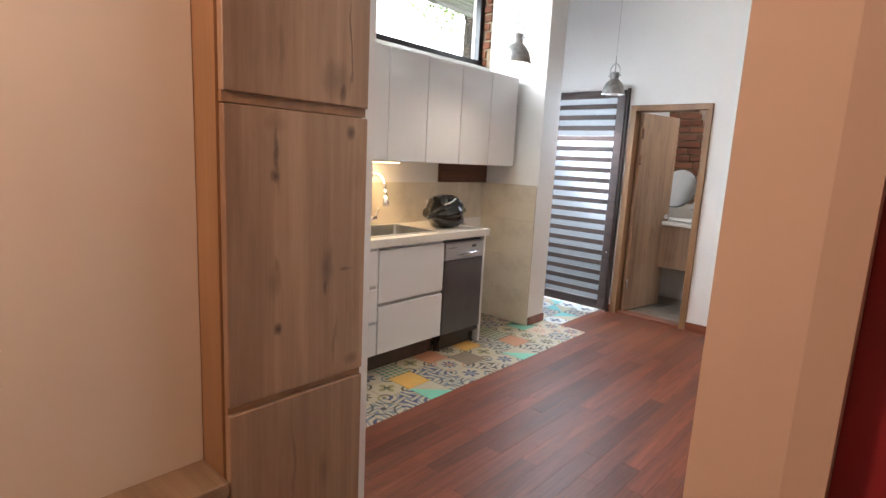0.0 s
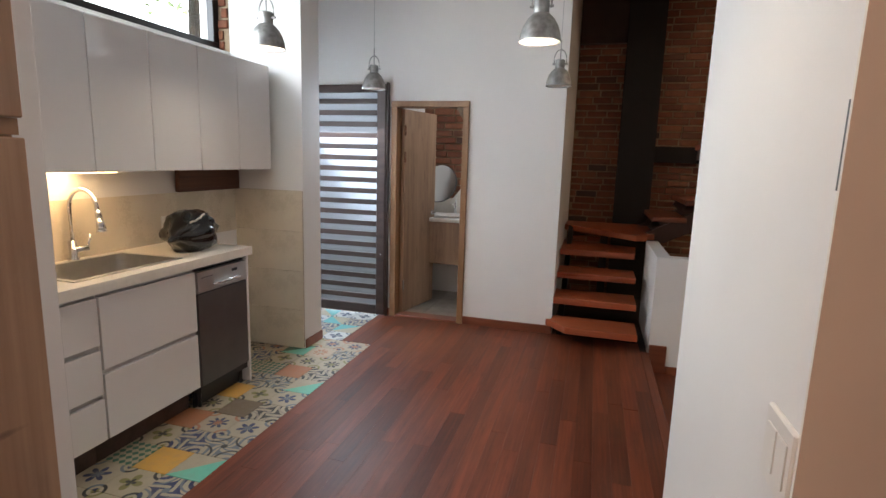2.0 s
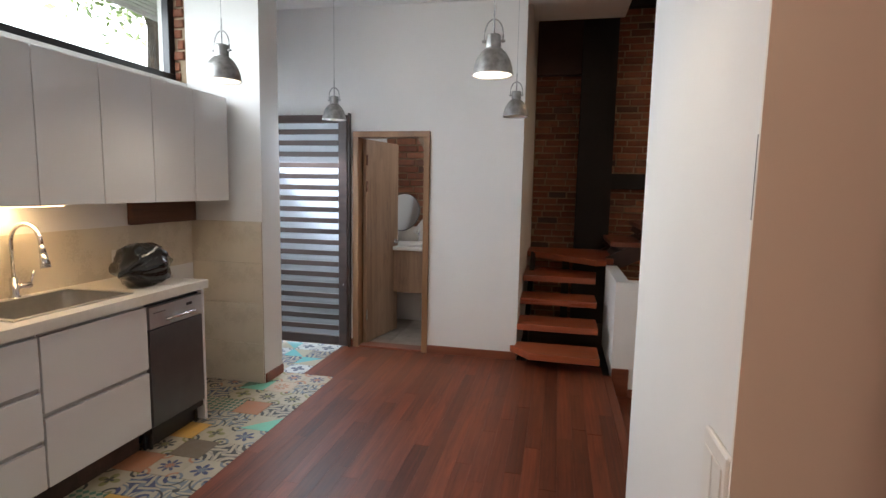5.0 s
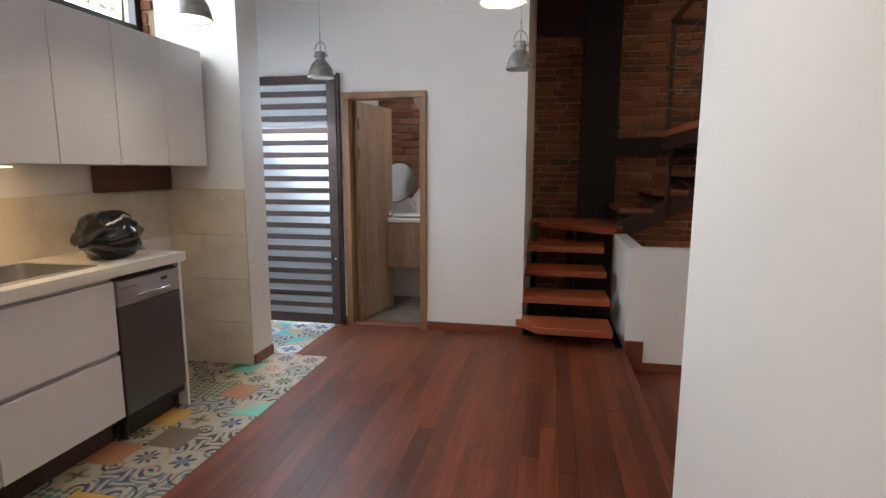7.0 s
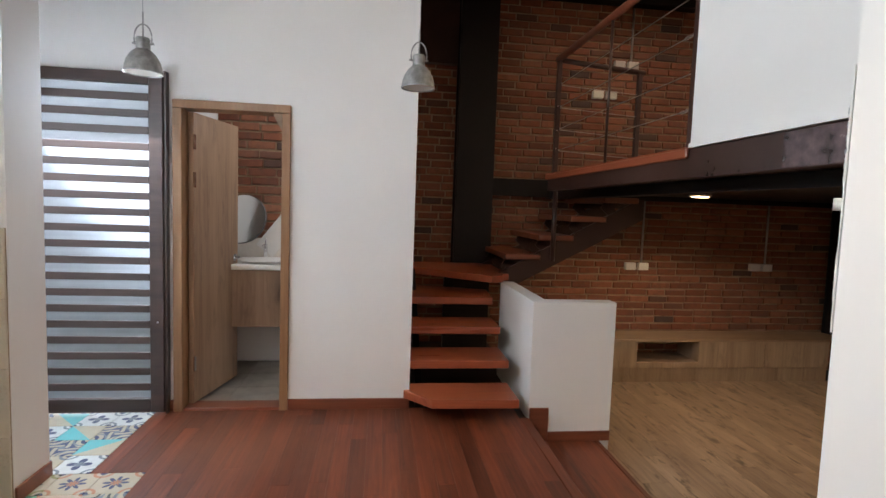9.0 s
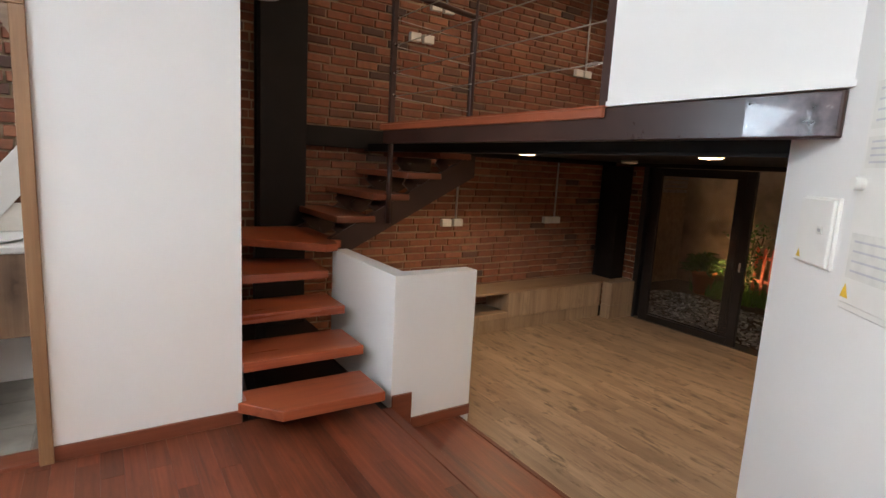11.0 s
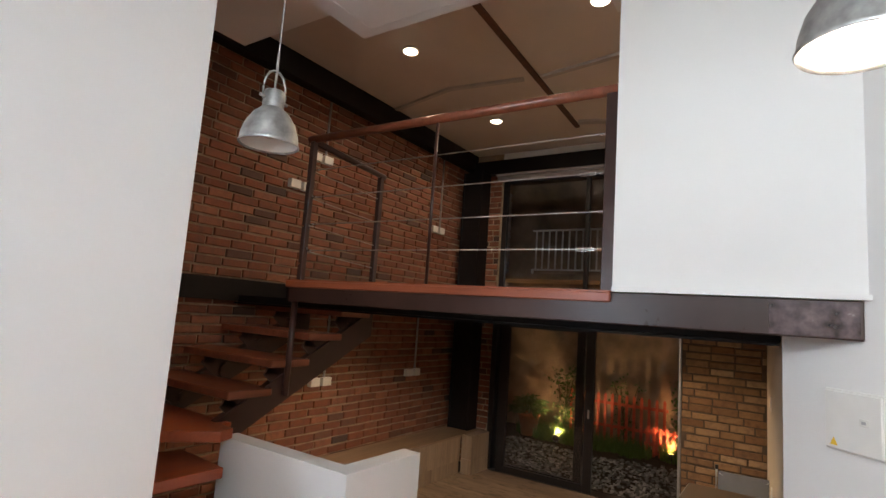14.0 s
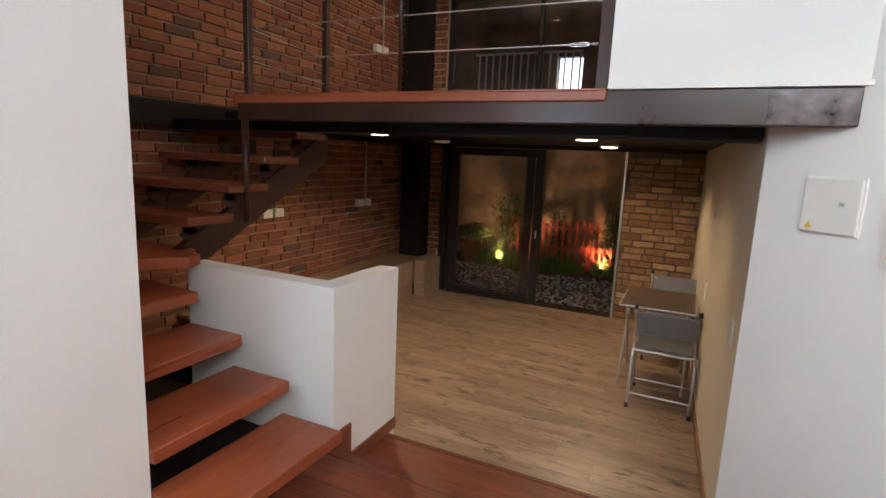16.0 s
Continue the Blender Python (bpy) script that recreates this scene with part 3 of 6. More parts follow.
structure("wall_east_hall", boxes((1.7, 1.8, -1.8, 2.94, -0.3, 3.3)), BEIGE, "unseen plain wall added to close the shell at the hall's end", "wall")
structure("wall_mezzanine_side", boxes((0.62, 4.5, 2.80, 2.94, 1.63, 4.1)), PLASTER, "plain side wall of the mezzanine", "wall")
structure("mezzanine_panel", boxes((0.50, 0.56, 2.765, 3.68, 1.740, 3.25)), PLASTER, "white panel that closes the mezzanine beside the railing", "wall")

# ceilings
structure("ceiling", sloped(boxes((-3.42, 0.215, -1.9, 4.979, 0, 0.12), (0.215, 0.66, -1.9, 3.69, 0, 0.12), (0.66, 1.75, -1.9, 2.94, 0, 0.12))), CEILWHITE, "smooth white ceiling over the kitchen", "ceiling")
structure("ceiling_stair", boxes((-0.69, 0.215, 5.092, 6.15, 3.32, 3.40)), CEILWHITE, "lowered soffit over the stairs", "ceiling")
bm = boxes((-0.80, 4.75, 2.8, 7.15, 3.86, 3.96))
structure("ceiling_mezzanine", bm, MEZCEIL, "white plaster ceiling over the mezzanine, shade put into its colour", "ceiling")
structure("fascia", boxes((0.218, 0.28, 3.70, 4.98, 3.145, 3.859), (-0.69, 0.28, 4.981, 5.09, 3.145, 3.859), (0.28, 0.66, 3.695, 3.74, 3.145, 3.859)), CEILWHITE, "white upstand where the ceiling steps up", "ceiling")
# unseen slabs over everything, added against light leaking in from above
structure("roof", boxes((-0.85, 8.2, 2.6, 8.3, 4.35, 4.5), (-3.5, 0.21, -2.0, 4.97, 3.42, 3.5), (0.21, 1.9, -2.0, 2.79, 3.42, 3.5), (-3.5, -0.82, 4.97, 6.7, 3.42, 3.5)), CONCRETE, "unseen flat slabs added over the rooms to keep sky light out", "roof")

# floors
structure("floor_base", boxes((-3.17, 0.12, -1.8, 4.98, -0.2, -0.016), (-3.17, -2.33, 4.98, 5.3, -0.2, -0.016), (0.12, 1.75, -1.8, 2.43, -0.2, -0.016)), STEELBLACK, "screed under the hardwood and the tiles", "floor")
floor_wood = structure("floor", boxes((-2.10, 0.06, -1.8, 1.0, -0.015, 0.0), (0.06, 1.7, -1.8, 1.20, -0.015, 0.0)), REDWOOD, "red hardwood plank floor, worn near the bathroom", "floor")
floor_living = structure("floor_living", boxes((0.60, 4.72, 3.0, 6.912, -0.6, LF - 0.014)), STEELBLACK, "oak laminate floor of the sunken living room", "floor")
# black sheet stands in for the shade below the open treads
structure("floor_stairwell", boxes((-0.69, 0.26, 4.98, 6.912, -0.5, -0.017)), STEELBLACK, "ground under the stairs, its shade put in as black", "floor")
structure("step_down", boxes((0.118, 0.605, 2.23, 4.78, -0.5, TREAD), bevel=0.004), REDWOOD, "red hardwood step down to the living room", "step")
structure("step_nosing", boxes((0.062, 0.127, 2.23, 4.779, -0.168, 0.001), bevel=0.006), REDWOOD, "red hardwood nosing at the floor's edge", "step")
structure("step_edge", boxes((0.606, 0.642, 2.95, 4.78, -0.5, TREAD + 0.002), bevel=0.006), REDWOOD, "red hardwood front of the step", "step")

# half wall at the stairs
structure("half_wall", prism(bmesh.new(), [(0.125, 4.78), (0.715, 4.78), (0.715, 4.90), (0.235, 4.90), (0.235, 5.77), (0.125, 5.77)], LF - 0.05, 0.807), PLASTER, "low white plastered L-shaped wall beside the stairs", "wall")

# baseboards
structure("baseboard", boxes((-1.526, -0.69, 4.966, 4.98, 0, 0.075), (-2.33, -2.264, 4.966, 4.98, 0, 0.075), bevel=0.003), REDTRIM, "red hardwood baseboard", "baseboard")
structure("baseboard_pier", boxes((-2.558, -2.544, 3.88, 4.14, 0, 0.075), bevel=0.003), REDTRIM, "short red hardwood baseboard on the pier", "baseboard")
structure("baseboard_half_wall", boxes((0.128, 0.264, 4.766, 4.7795, TREAD, 0.07), (0.2645, 0.715, 4.766, 4.78, TREAD, TREAD + 0.0695), bevel=0.003), REDTRIM, "stepped red hardwood baseboard on the half wall", "baseboard")
structure("baseboard_meter", prism(bmesh.new(), [(0.749, 3.070), (0.7575, 3.0625), (0.13, 2.4405), (0.1215, 2.449)], TREAD, TREAD + 0.08), REDTRIM, "red hardwood baseboard under the panels", "baseboard")
structure("baseboard_living", prism(bmesh.new(), [(0.803, 3.0615), (4.49, 3.25), (4.49, 3.262), (0.803, 3.073)], LF, LF + 0.06), OAKSIDE, "thin wooden baseboard of the living room", "baseboard")


def far_trim():
    # white band along the beam under the panel
    structure("trim_panel", boxes((0.490, 0.50, 2.765, 3.68, 1.7405, 1.76)), PLASTER, "thin white bead over the beam", "trim")


far_trim()


def brick_wall(parent, material, origin, u, n, width, height, near, holes=(), course=0.078, length=0.238, seed=1):
    """Courses of bricks on a wall: origin at its lower corner, u along it, n out of it. Bricks in the stretch near are parts."""
    rnd = random.Random(seed)
    o, u, n = Vector(origin), Vector(u), Vector(n)
    up = Vector((0, 0, 1))
    basis = Matrix((u, up, n)).transposed().to_4x4()
    rest, row = [], 0
    while (row + 1) * course < height:
        s = -rnd.random() * length
        while s < width:
            ln = length + rnd.uniform(-0.02, 0.015)
            a, b = max(s, 0.0), min(s + ln, width)
            s += ln
            if b - a < 0.05:
                continue
            mid, zc = (a + b) / 2, (row + 0.5) * course
            if any(h[0] < mid < h[1] and h[2] < zc < h[3] for h in holes):
                continue
            h = round(0.016 + rnd.choice((0, 0.002, 0.004)), 3)
            m = Matrix.Translation(o + u * mid + up * (zc + rnd.uniform(-0.003, 0.003))) @ basis @ pose(0, 0, 0, rnd.uniform(-1, 1), 0, rnd.uniform(-0.8, 0.8))
            lx, ly = round((b - a - 0.015) / 0.01) * 0.01, course - rnd.choice((0.013, 0.016, 0.02))
            if near[0] < mid < near[1] and near[2] < zc < near[3]:
                piece("brick", material, lx, ly, h, 0.005, m, parent)
            else:
                rest.append((lx, ly, h, 0.005, m))
        row += 1
    if rest:
        joined("brickwork", rest, material, parent, "brick courses of the wall")


# glass wall of the living room: piers, lintel, mezzanine window
wall_glass = structure("wall_glass_pier_left", boxes((4.512, 4.74, 6.36, 6.912, -0.5, 4.1)), MORTAR, "brick pier beside the sliding door", "wall")
wall_pale = structure("wall_glass_pier", boxes((4.512, 4.74, 2.95, 4.04, -0.5, 1.62)), DARKJOINT, "pale brick pier beside the garden opening", "wall")
structure("lintel_steel", boxes((4.49, 4.70, 3.10, 6.60, 1.585, 1.73)), STEELBLACK, "black steel lintel over the garden door", "beam")
structure("wall_mezzanine_end", boxes((4.51, 4.71, 2.94, 4.30, 1.735, 4.1), (4.51, 4.71, 4.30, 6.36, 3.52, 4.1)), PLASTER, "plain wall round the mezzanine window", "wall")

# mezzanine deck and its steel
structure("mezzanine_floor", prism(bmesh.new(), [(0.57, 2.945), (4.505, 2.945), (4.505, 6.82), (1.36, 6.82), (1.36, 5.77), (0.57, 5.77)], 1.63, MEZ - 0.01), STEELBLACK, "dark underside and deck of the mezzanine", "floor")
# out-of-sight reflector: throws the downlights' light back up to the ceiling
structure("mezzanine_deck", boxes((0.625, 4.50, 2.945, 5.765, MEZ - 0.009, MEZ - 0.002)), LAMINATE, "unseen oak-coloured boards added to bounce light onto the upper ceiling", "floor")
deck = thing("mezzanine_beam", "brown painted steel edge beam with a red hardwood nosing", "beam", (0.5, 4.2, 1.6))
part("beam", boxes((0.50, 0.565, 2.82, 5.77, 1.600, 1.737), bevel=0.004), STEELBROWN, deck, "brown painted steel channel with scuffed paint")
part("nosing", boxes((0.480, 0.62, 3.682, 5.79, 1.7375, 1.742), (0.480, 0.4985, 3.682, 5.79, 1.692, 1.7375), bevel=0.006), REDNOSING, deck, "red hardwood nosing")
part("worn_sheen_patch", boxes((0.4975, 0.4998, 2.83, 3.10, 1.606, 1.731), bevel=0.0008), BEAMWORNSHEEN, deck, "scuffed paint patch with the window's sheen put into its colour")
back = thing("joist_beam", "black steel joist under the mezzanine", "beam", (0.8, 4.4, 1.5))
part("web", boxes((0.86, 0.94, 3.07, 6.80, 1.570, 1.628), bevel=0.003), STEELBLACK, back)
part("flange", boxes((0.82, 0.98, 3.075, 6.80, 1.556, 1.569)), STEELBLACK, back)
structure("wall_beam", boxes((0.22, 4.49, 6.825, 6.89, 1.575, 1.755), bevel=0.003), STEELBLACK, "black steel beam along the brick wall", "beam")
structure("roof_beam", boxes((-0.69, 4.49, 6.76, 6.89, 3.63, 3.855), bevel=0.003), STEELBLACK, "black steel beam under the upper ceiling", "beam")
structure("steel_plate", boxes((-0.685, -0.172, 6.80, 6.888, 2.895, 3.628), bevel=0.004), STEELBROWN, "glossy dark steel plate over the bricks behind the stairs", "beam")
structure("end_beam", boxes((4.40, 4.505, 3.0, 6.755, 3.55, 3.74), bevel=0.003), STEELBLACK, "black steel beam over the mezzanine window", "beam")


def steel_column(x0, x1, y0, y1, z0, z1, label):
    c = thing("steel_column", label, "column", ((x0 + x1) / 2, (y0 + y1) / 2, z0))
    part("web", boxes((x0 + 0.02, x1 - 0.02, y0 + 0.02, y1 - 0.02, z0, z1)), STEELBLACK, c)
    part("flange", boxes((x0, x1, y0, y0 + 0.018, z0, z1), bevel=0.002), STEELBLACK, c)
    part("flange", boxes((x0, x1, y1 - 0.018, y1, z0, z1), bevel=0.002), STEELBLACK, c)


steel_column(-0.17, 0.215, 6.66, 6.885, -0.017, 3.63, "black steel column behind the stairs")
steel_column(4.22, 4.46, 6.52, 6.82, 0.125, 1.575, "black steel column standing on the bench")
steel_column(4.22, 4.46, 6.52, 6.82, MEZ - 0.01, 3.55, "black steel column in the mezzanine's corner")

# ---- kitchen ----


def strip_window():
    w = tagged(thing("window_1", "long strip window with a black frame under the ceiling", "window", (-3.3, 2.4, 2.3)), kind="structure")
    top = 3.18
    part("frame", boxes((-3.33, -3.27, 0.9, 3.90, 2.302, 2.37), (-3.33, -3.27, 0.9, 3.90, top - 0.055, top), (-3.33, -3.27, 3.83, 3.90, 2.37, top - 0.055), (-3.33, -3.27, 0.9, 0.96, 2.37, top - 0.055), bevel=0.004), ALUBLACK, w)
    bm = bmesh.new()
    bm.faces.new([bm.verts.new(q) for q in ((-3.30, 0.96, 2.37), (-3.30, 3.83, 2.37), (-3.30, 3.83, top - 0.055), (-3.30, 0.96, top - 0.055))])
    p = part("pane", bm, GLASS, w)
    p.visible_shadow = False


strip_window()
reveal = structure("window_reveal", boxes((-3.268, -3.172, 3.885, 3.8995, 2.302, 3.19)), MORTAR, "bare brick reveal beside the strip window", "wall")


def base_unit(name, y0, y1, splits, label, feet=True):
    c = thing(name, label, "cabinet", (-2.85, (y0 + y1) / 2, 0), "kitchen base units")
    part("body", boxes((-3.16, -2.612, y0, y1, 0.14, 0.70), (-2.655, -2.612, y0, y1, 0.7005, 0.878), (-3.16, -3.085, y0, y1, 0.7005, 0.878)), WHITEPLASTIC, c)
    part("kick_board", boxes((-2.70, -2.685, y0, y1, 0.0, 0.14)), DARKWOOD, c, "dark recessed kick board")
    zs = [0.145, *splits, 0.878]
    for a, b in zip(zs, zs[1:]):
        d = part("drawer_front", boxes((-2.610, -2.590, y0 + 0.003, y1 - 0.003, a + 0.002, b - 0.022), bevel=0.002), LACQUER, c)
        part("finger_grip", boxes((-2.6115, -2.606, y0 + 0.004, y1 - 0.004, b - 0.021, b - 0.002)), GREYTUBE, d, "shadowed grip channel")


base_unit("drawer_cabinet", 1.62, 2.112, (0.380, 0.624), "white gloss base cabinet with three handleless drawers")
base_unit("sink_cabinet", 2.116, 2.742, (0.497,), "white gloss base cabinet with two deep drawers under the sink")
base_unit("end_cabinet", 0.872, 1.616, (0.497,), "white gloss base cabinet beside the tall cabinet")


def dishwasher():
    d = thing("dishwasher", "narrow dark steel dishwasher under the worktop", "dishwasher", (-2.85, 2.97, 0))
    part("body", boxes((-3.15, -2.615, 2.748, 3.198, 0.10, 0.858)), DARKPLASTIC, d)
    door = part("door", boxes((-2.614, -2.585, 2.750, 3.196, 0.145, 0.715), bevel=0.003), DARKINOX, d, "dark brushed steel door")
    panel = part("control_panel", boxes((-2.614, -2.583, 2.750, 3.196, 0.720, 0.848), bevel=0.003), INOX, d, "brushed steel control panel")
    bm = bmesh.new()
    pts = [(-2.583 + 0.022 * math.sin(math.pi * i / 10) ** 0.5, 2.875 + 0.025 * i, 0.757 + 0.004 * math.sin(math.pi * i / 10)) for i in range(11)]
    tube(bm, pts, 0.009, 8)
    part("handle", bm, CHROME, panel, "curved steel handle", True)
    part("button_row", boxes(*[(-2.584, -2.5815, 2.78 + 0.02 * i, 2.792 + 0.02 * i, 0.808, 0.813) for i in range(5)]), DARKPLASTIC, panel)
    part("display", boxes((-2.584, -2.5815, 3.05, 3.10, 0.80, 0.818)), DARKPLASTIC, panel)
    part("plinth", boxes((-2.665, -2.65, 2.75, 3.19, 0.0, 0.10)), DARKPLASTIC, d)
    for y in (2.775, 3.165):
        part("foot", rod(bmesh.new(), (-2.635, y, 0), (-2.635, y, 0.10), 0.012), DARKPLASTIC, d)
    part("base_rail", boxes((-2.64, -2.60, 2.750, 3.196, 0.10, 0.142)), DARKPLASTIC, d)


dishwasher()
side = tagged(part("side_panel_board", boxes((-3.16, -2.588, 3.202, 3.222, 0.0, 0.876), bevel=0.001), LACQUER), "white end panel beside the dishwasher", "panel")


def worktop():
    w = thing("worktop", "cream quartz worktop with an inset steel sink", "worktop", (-2.86, 2.3, 0.88))
    x0, x1, y0, y1 = -3.168, -2.565, 0.872, 3.240
    sx0, sx1, sy0, sy1 = -3.075, -2.675, 2.08, 2.70
    bm = bmesh.new()
    rings = [[bm.verts.new((x, y, z)) for x, y in q] for z in (0.880, 0.932) for q in (((x0, y0), (x1, y0), (x1, y1), (x0, y1)), ((sx0, sy0), (sx1, sy0), (sx1, sy1), (sx0, sy1)))]
    for a, b in ((0, 1), (2, 3), (0, 2), (1, 3)):
        for k in range(4):
            bm.faces.new((rings[a][k], rings[a][(k + 1) % 4], rings[b][(k + 1) % 4], rings[b][k]))
    part("slab", bm, QUARTZ, w)
    part("upstand", boxes((x0 + 0.002, x0 + 0.35, y1 - 0.014, y1 - 0.001, 0.932, 0.952)), QUARTZ, w)
    s = thing("sink", "rectangular stainless steel sink let into the worktop", "sink", (-2.85, 2.39, 0.75))
    bm = bmesh.new()
    box(bm, sx0 + 0.002, sx1 - 0.002, sy0 + 0.002, sy1 - 0.002, 0.75, 0.933)
    bm.normal_update()
    top = [f for f in bm.faces if f.normal.z > 0.9]
    bmesh.ops.delete(bm, geom=top, context="FACES")
    es = [e for e in bm.edges if len(e.link_faces) == 2]
    bmesh.ops.bevel(bm, geom=es, offset=0.045, segments=4, affect="EDGES", profile=0.5)
    part("bowl", bm, INOX, s, "", True)
    rim = boxes((sx0 - 0.02, sx1 + 0.02, sy0 - 0.02, sy0 + 0.004, 0.932, 0.938), (sx0 - 0.02, sx1 + 0.02, sy1 - 0.004, sy1 + 0.02, 0.932, 0.938), (sx0 - 0.02, sx0 + 0.004, sy0, sy1, 0.932, 0.938), (sx1 - 0.004, sx1 + 0.02, sy0, sy1, 0.932, 0.938))
    part("rim", rim, INOX, s, "flat steel rim")
    part("overflow", rod(bmesh.new(), (-2.95, 2.10, 0.88), (-2.95, 2.085, 0.88), 0.02, 16), DARKPLASTIC, s)
    part("drain", rod(bmesh.new(), (-2.87, 2.39, 0.751), (-2.87, 2.39, 0.757), 0.045, 20), CHROME, s)


worktop()


def faucet():
    f = thing("faucet", "chrome pull-down kitchen faucet with a high arc", "faucet", (-3.12, 2.44, 0.932))
    x, y = -3.12, 2.44
    part("base", lathe(bmesh.new(), [(0.0, 0), (0.028, 0), (0.028, 0.012), (0.02, 0.02), (0.02, 0.11), (0.0, 0.112)], 20, (x, y, 0.932)), CHROME, f, "", True)
    pts = [(x, y, 0.99), (x, y, 1.23)] + [(x + 0.095 - 0.095 * math.cos(a * math.pi / 10), y + 0.0, 1.23 + 0.095 * math.sin(a * math.pi / 10)) for a in range(1, 10)] + [(x + 0.193, y, 1.215)]
    part("neck", tube(bmesh.new(), pts, 0.011, 12), CHROME, f, "", True)
    bm = rod(bmesh.new(), (x + 0.194, y, 1.22), (x + 0.20, y, 1.175), 0.014, 14, 0.016)
    rod(bm, (x + 0.20, y, 1.175), (x + 0.212, y, 1.105), 0.016, 14, 0.026)
    part("spray_head", bm, CHROME, f, "chrome spray head", True)
    part("lever_body", rod(bmesh.new(), (x, y, 0.99), (x + 0.02, y + 0.075, 0.995), 0.016, 12), CHROME, f, "", True)
    part("lever", rod(bmesh.new(), (x + 0.02, y + 0.07, 0.995), (x + 0.03, y + 0.085, 1.07), 0.006, 10), CHROME, f, "", True)


faucet()


def plastic_bag():
    b = bmesh.new()
    bmesh.ops.create_icosphere(b, subdivisions=4, radius=1)
    for v in b.verts:
        p = v.co.copy()
        n = noise.noise(p * 2.1 + Vector((3, 1, 2))) * 0.20 + abs(noise.noise(p * 4.7)) * -0.16 + noise.noise(p * 9.0) * 0.035
        r = 1 + n
        c = Vector((p.x * 0.135 * r, p.y * 0.135 * r, p.z * 0.118 * r))
        if p.y < -0.35:
            k = (-p.y - 0.35) / 0.65
            c.y -= 0.10 * k ** 1.3
            c.x *= 1 - 0.75 * k
            c.z = c.z * (1 - 0.78 * k) + 0.012 * k
        c.z = max(c.z, -0.095)
        v.co = c
    b.transform(Matrix.Translation((-2.80, 2.955, 1.048)) @ pose(0, 0, 0, 6, 0, 18) @ Matrix.Diagonal((1.2, 1.2, 1.2, 1)))
    ob = part("plastic_bag", b, BAG, None, "", True)
    tagged(ob, "knotted glossy black plastic bag standing on the worktop", "bag")
    s = bmesh.new()
    tube(s, [(-2.69 - 0.02 * abs(i - 4) / 4, 2.855 + 0.015 * i, 1.12 + 0.0058 * i + 0.004 * math.sin(i * 2.2)) for i in range(9)], 0.006, 6)
    part("tie_strip", s, PAPER, ob, "pale twisted tie strip", True)


plastic_bag()


def wall_unit(y0, y1, label):
    c = thing("wall_cabinet", label, "cabinet", (-2.98, (y0 + y1) / 2, 1.427), "kitchen wall cabinets")
    part("body", boxes((-3.165, -2.822, y0 + 0.001, y1 - 0.001, 1.432, 2.176)), WHITEPLASTIC, c)
    part("door", boxes((-2.820, -2.800, y0 + 0.002, y1 - 0.002, 1.427, 2.179), bevel=0.002), LACQUER, c)


for i in range(7):
    wall_unit(1.2245 + 0.3725 * i, 1.2245 + 0.3725 * (i + 1), "white gloss handleless wall cabinet over the worktop")
structure("backsplash", boxes((-3.1695, -3.164, 0.872, 3.878, 0.933, 1.26)), WALLTILE, "pale cream tiled backsplash behind the sink", "wall tiles")
tl = thing("timber_block", "short dark timber beam end in the wall over the worktop", "beam", (-3.1, 3.55, 1.3))
part("timber", boxes((-3.162, -3.12, 3.240, 3.872, 1.264, 1.425), bevel=0.004), BEAMWOOD, tl)
part("strip", boxes((-3.123, -3.117, 3.255, 3.86, 1.279, 1.291)), BEAMWOOD, tl)
led = thing("under_cabinet_light", "slim lit strip under the wall cabinets", "light", (-2.98, 2.5, 1.43))
part("housing", boxes((-3.0, -2.965, 2.15, 2.62, 1.416, 1.4305)), WHITEPLASTIC, led)
part("lens", boxes((-2.997, -2.968, 2.155, 2.615, 1.412, 1.416)), LEDWARM, led)
lamp("under_cabinet_lamp", "AREA", look((-3.0, 2.42, 1.405), (-3.08, 2.42, 0.9)), 1.4, (1.0, 0.66, 0.32), size=0.05, size_y=0.42)
sock = thing("socket", "white double wall socket over the worktop", "socket", (-3.16, 3.08, 1.05))
part("plate", boxes((-3.164, -3.155, 3.10, 3.18, 1.03, 1.11), bevel=0.003), WHITEPLASTIC, sock)


def tall_cabinet():
    c = thing("tall_cabinet", "tall pantry cabinet with knotty oak doors", "cabinet", (-1.4, 0.6, 0))
    part("body", boxes((-1.76, -1.146, 0.412, 0.792, 0.0, 2.6)), OAKSIDE, c, "warm oak veneer carcass")
    part("side_panel", boxes((-1.76, -1.155, 0.7925, 0.840, 0.0, 2.6), bevel=0.001), LACQUER, c, "white gloss side panel")
    for z0, z1 in ((0.10, 0.864), (0.884, 1.548), (1.573, 2.58)):
        part("door", boxes((-1.1445, -1.122, 0.417, 0.792, z0, z1), bevel=0.002), CABINETOAK, c, "knotty oak veneer door")
    for z in (0.874, 1.5605):
        part("grip_channel", boxes((-1.1455, -1.132, 0.418, 0.791, z - 0.009, z + 0.012)), OAKSIDE, c)


tall_cabinet()
hb = thing("hall_bench", "low oak bench along the hall wall", "bench", (-1.3, -0.4, 0))
part("top", boxes((-1.248, -1.116, -1.2, 0.4105, 0.675, 0.711), bevel=0.003), OAKTOP, hb)
part("front", boxes((-1.155, -1.135, -1.2, 0.410, 0.0, 0.674)), OAKDOOR, hb)

# ---- pendants ----


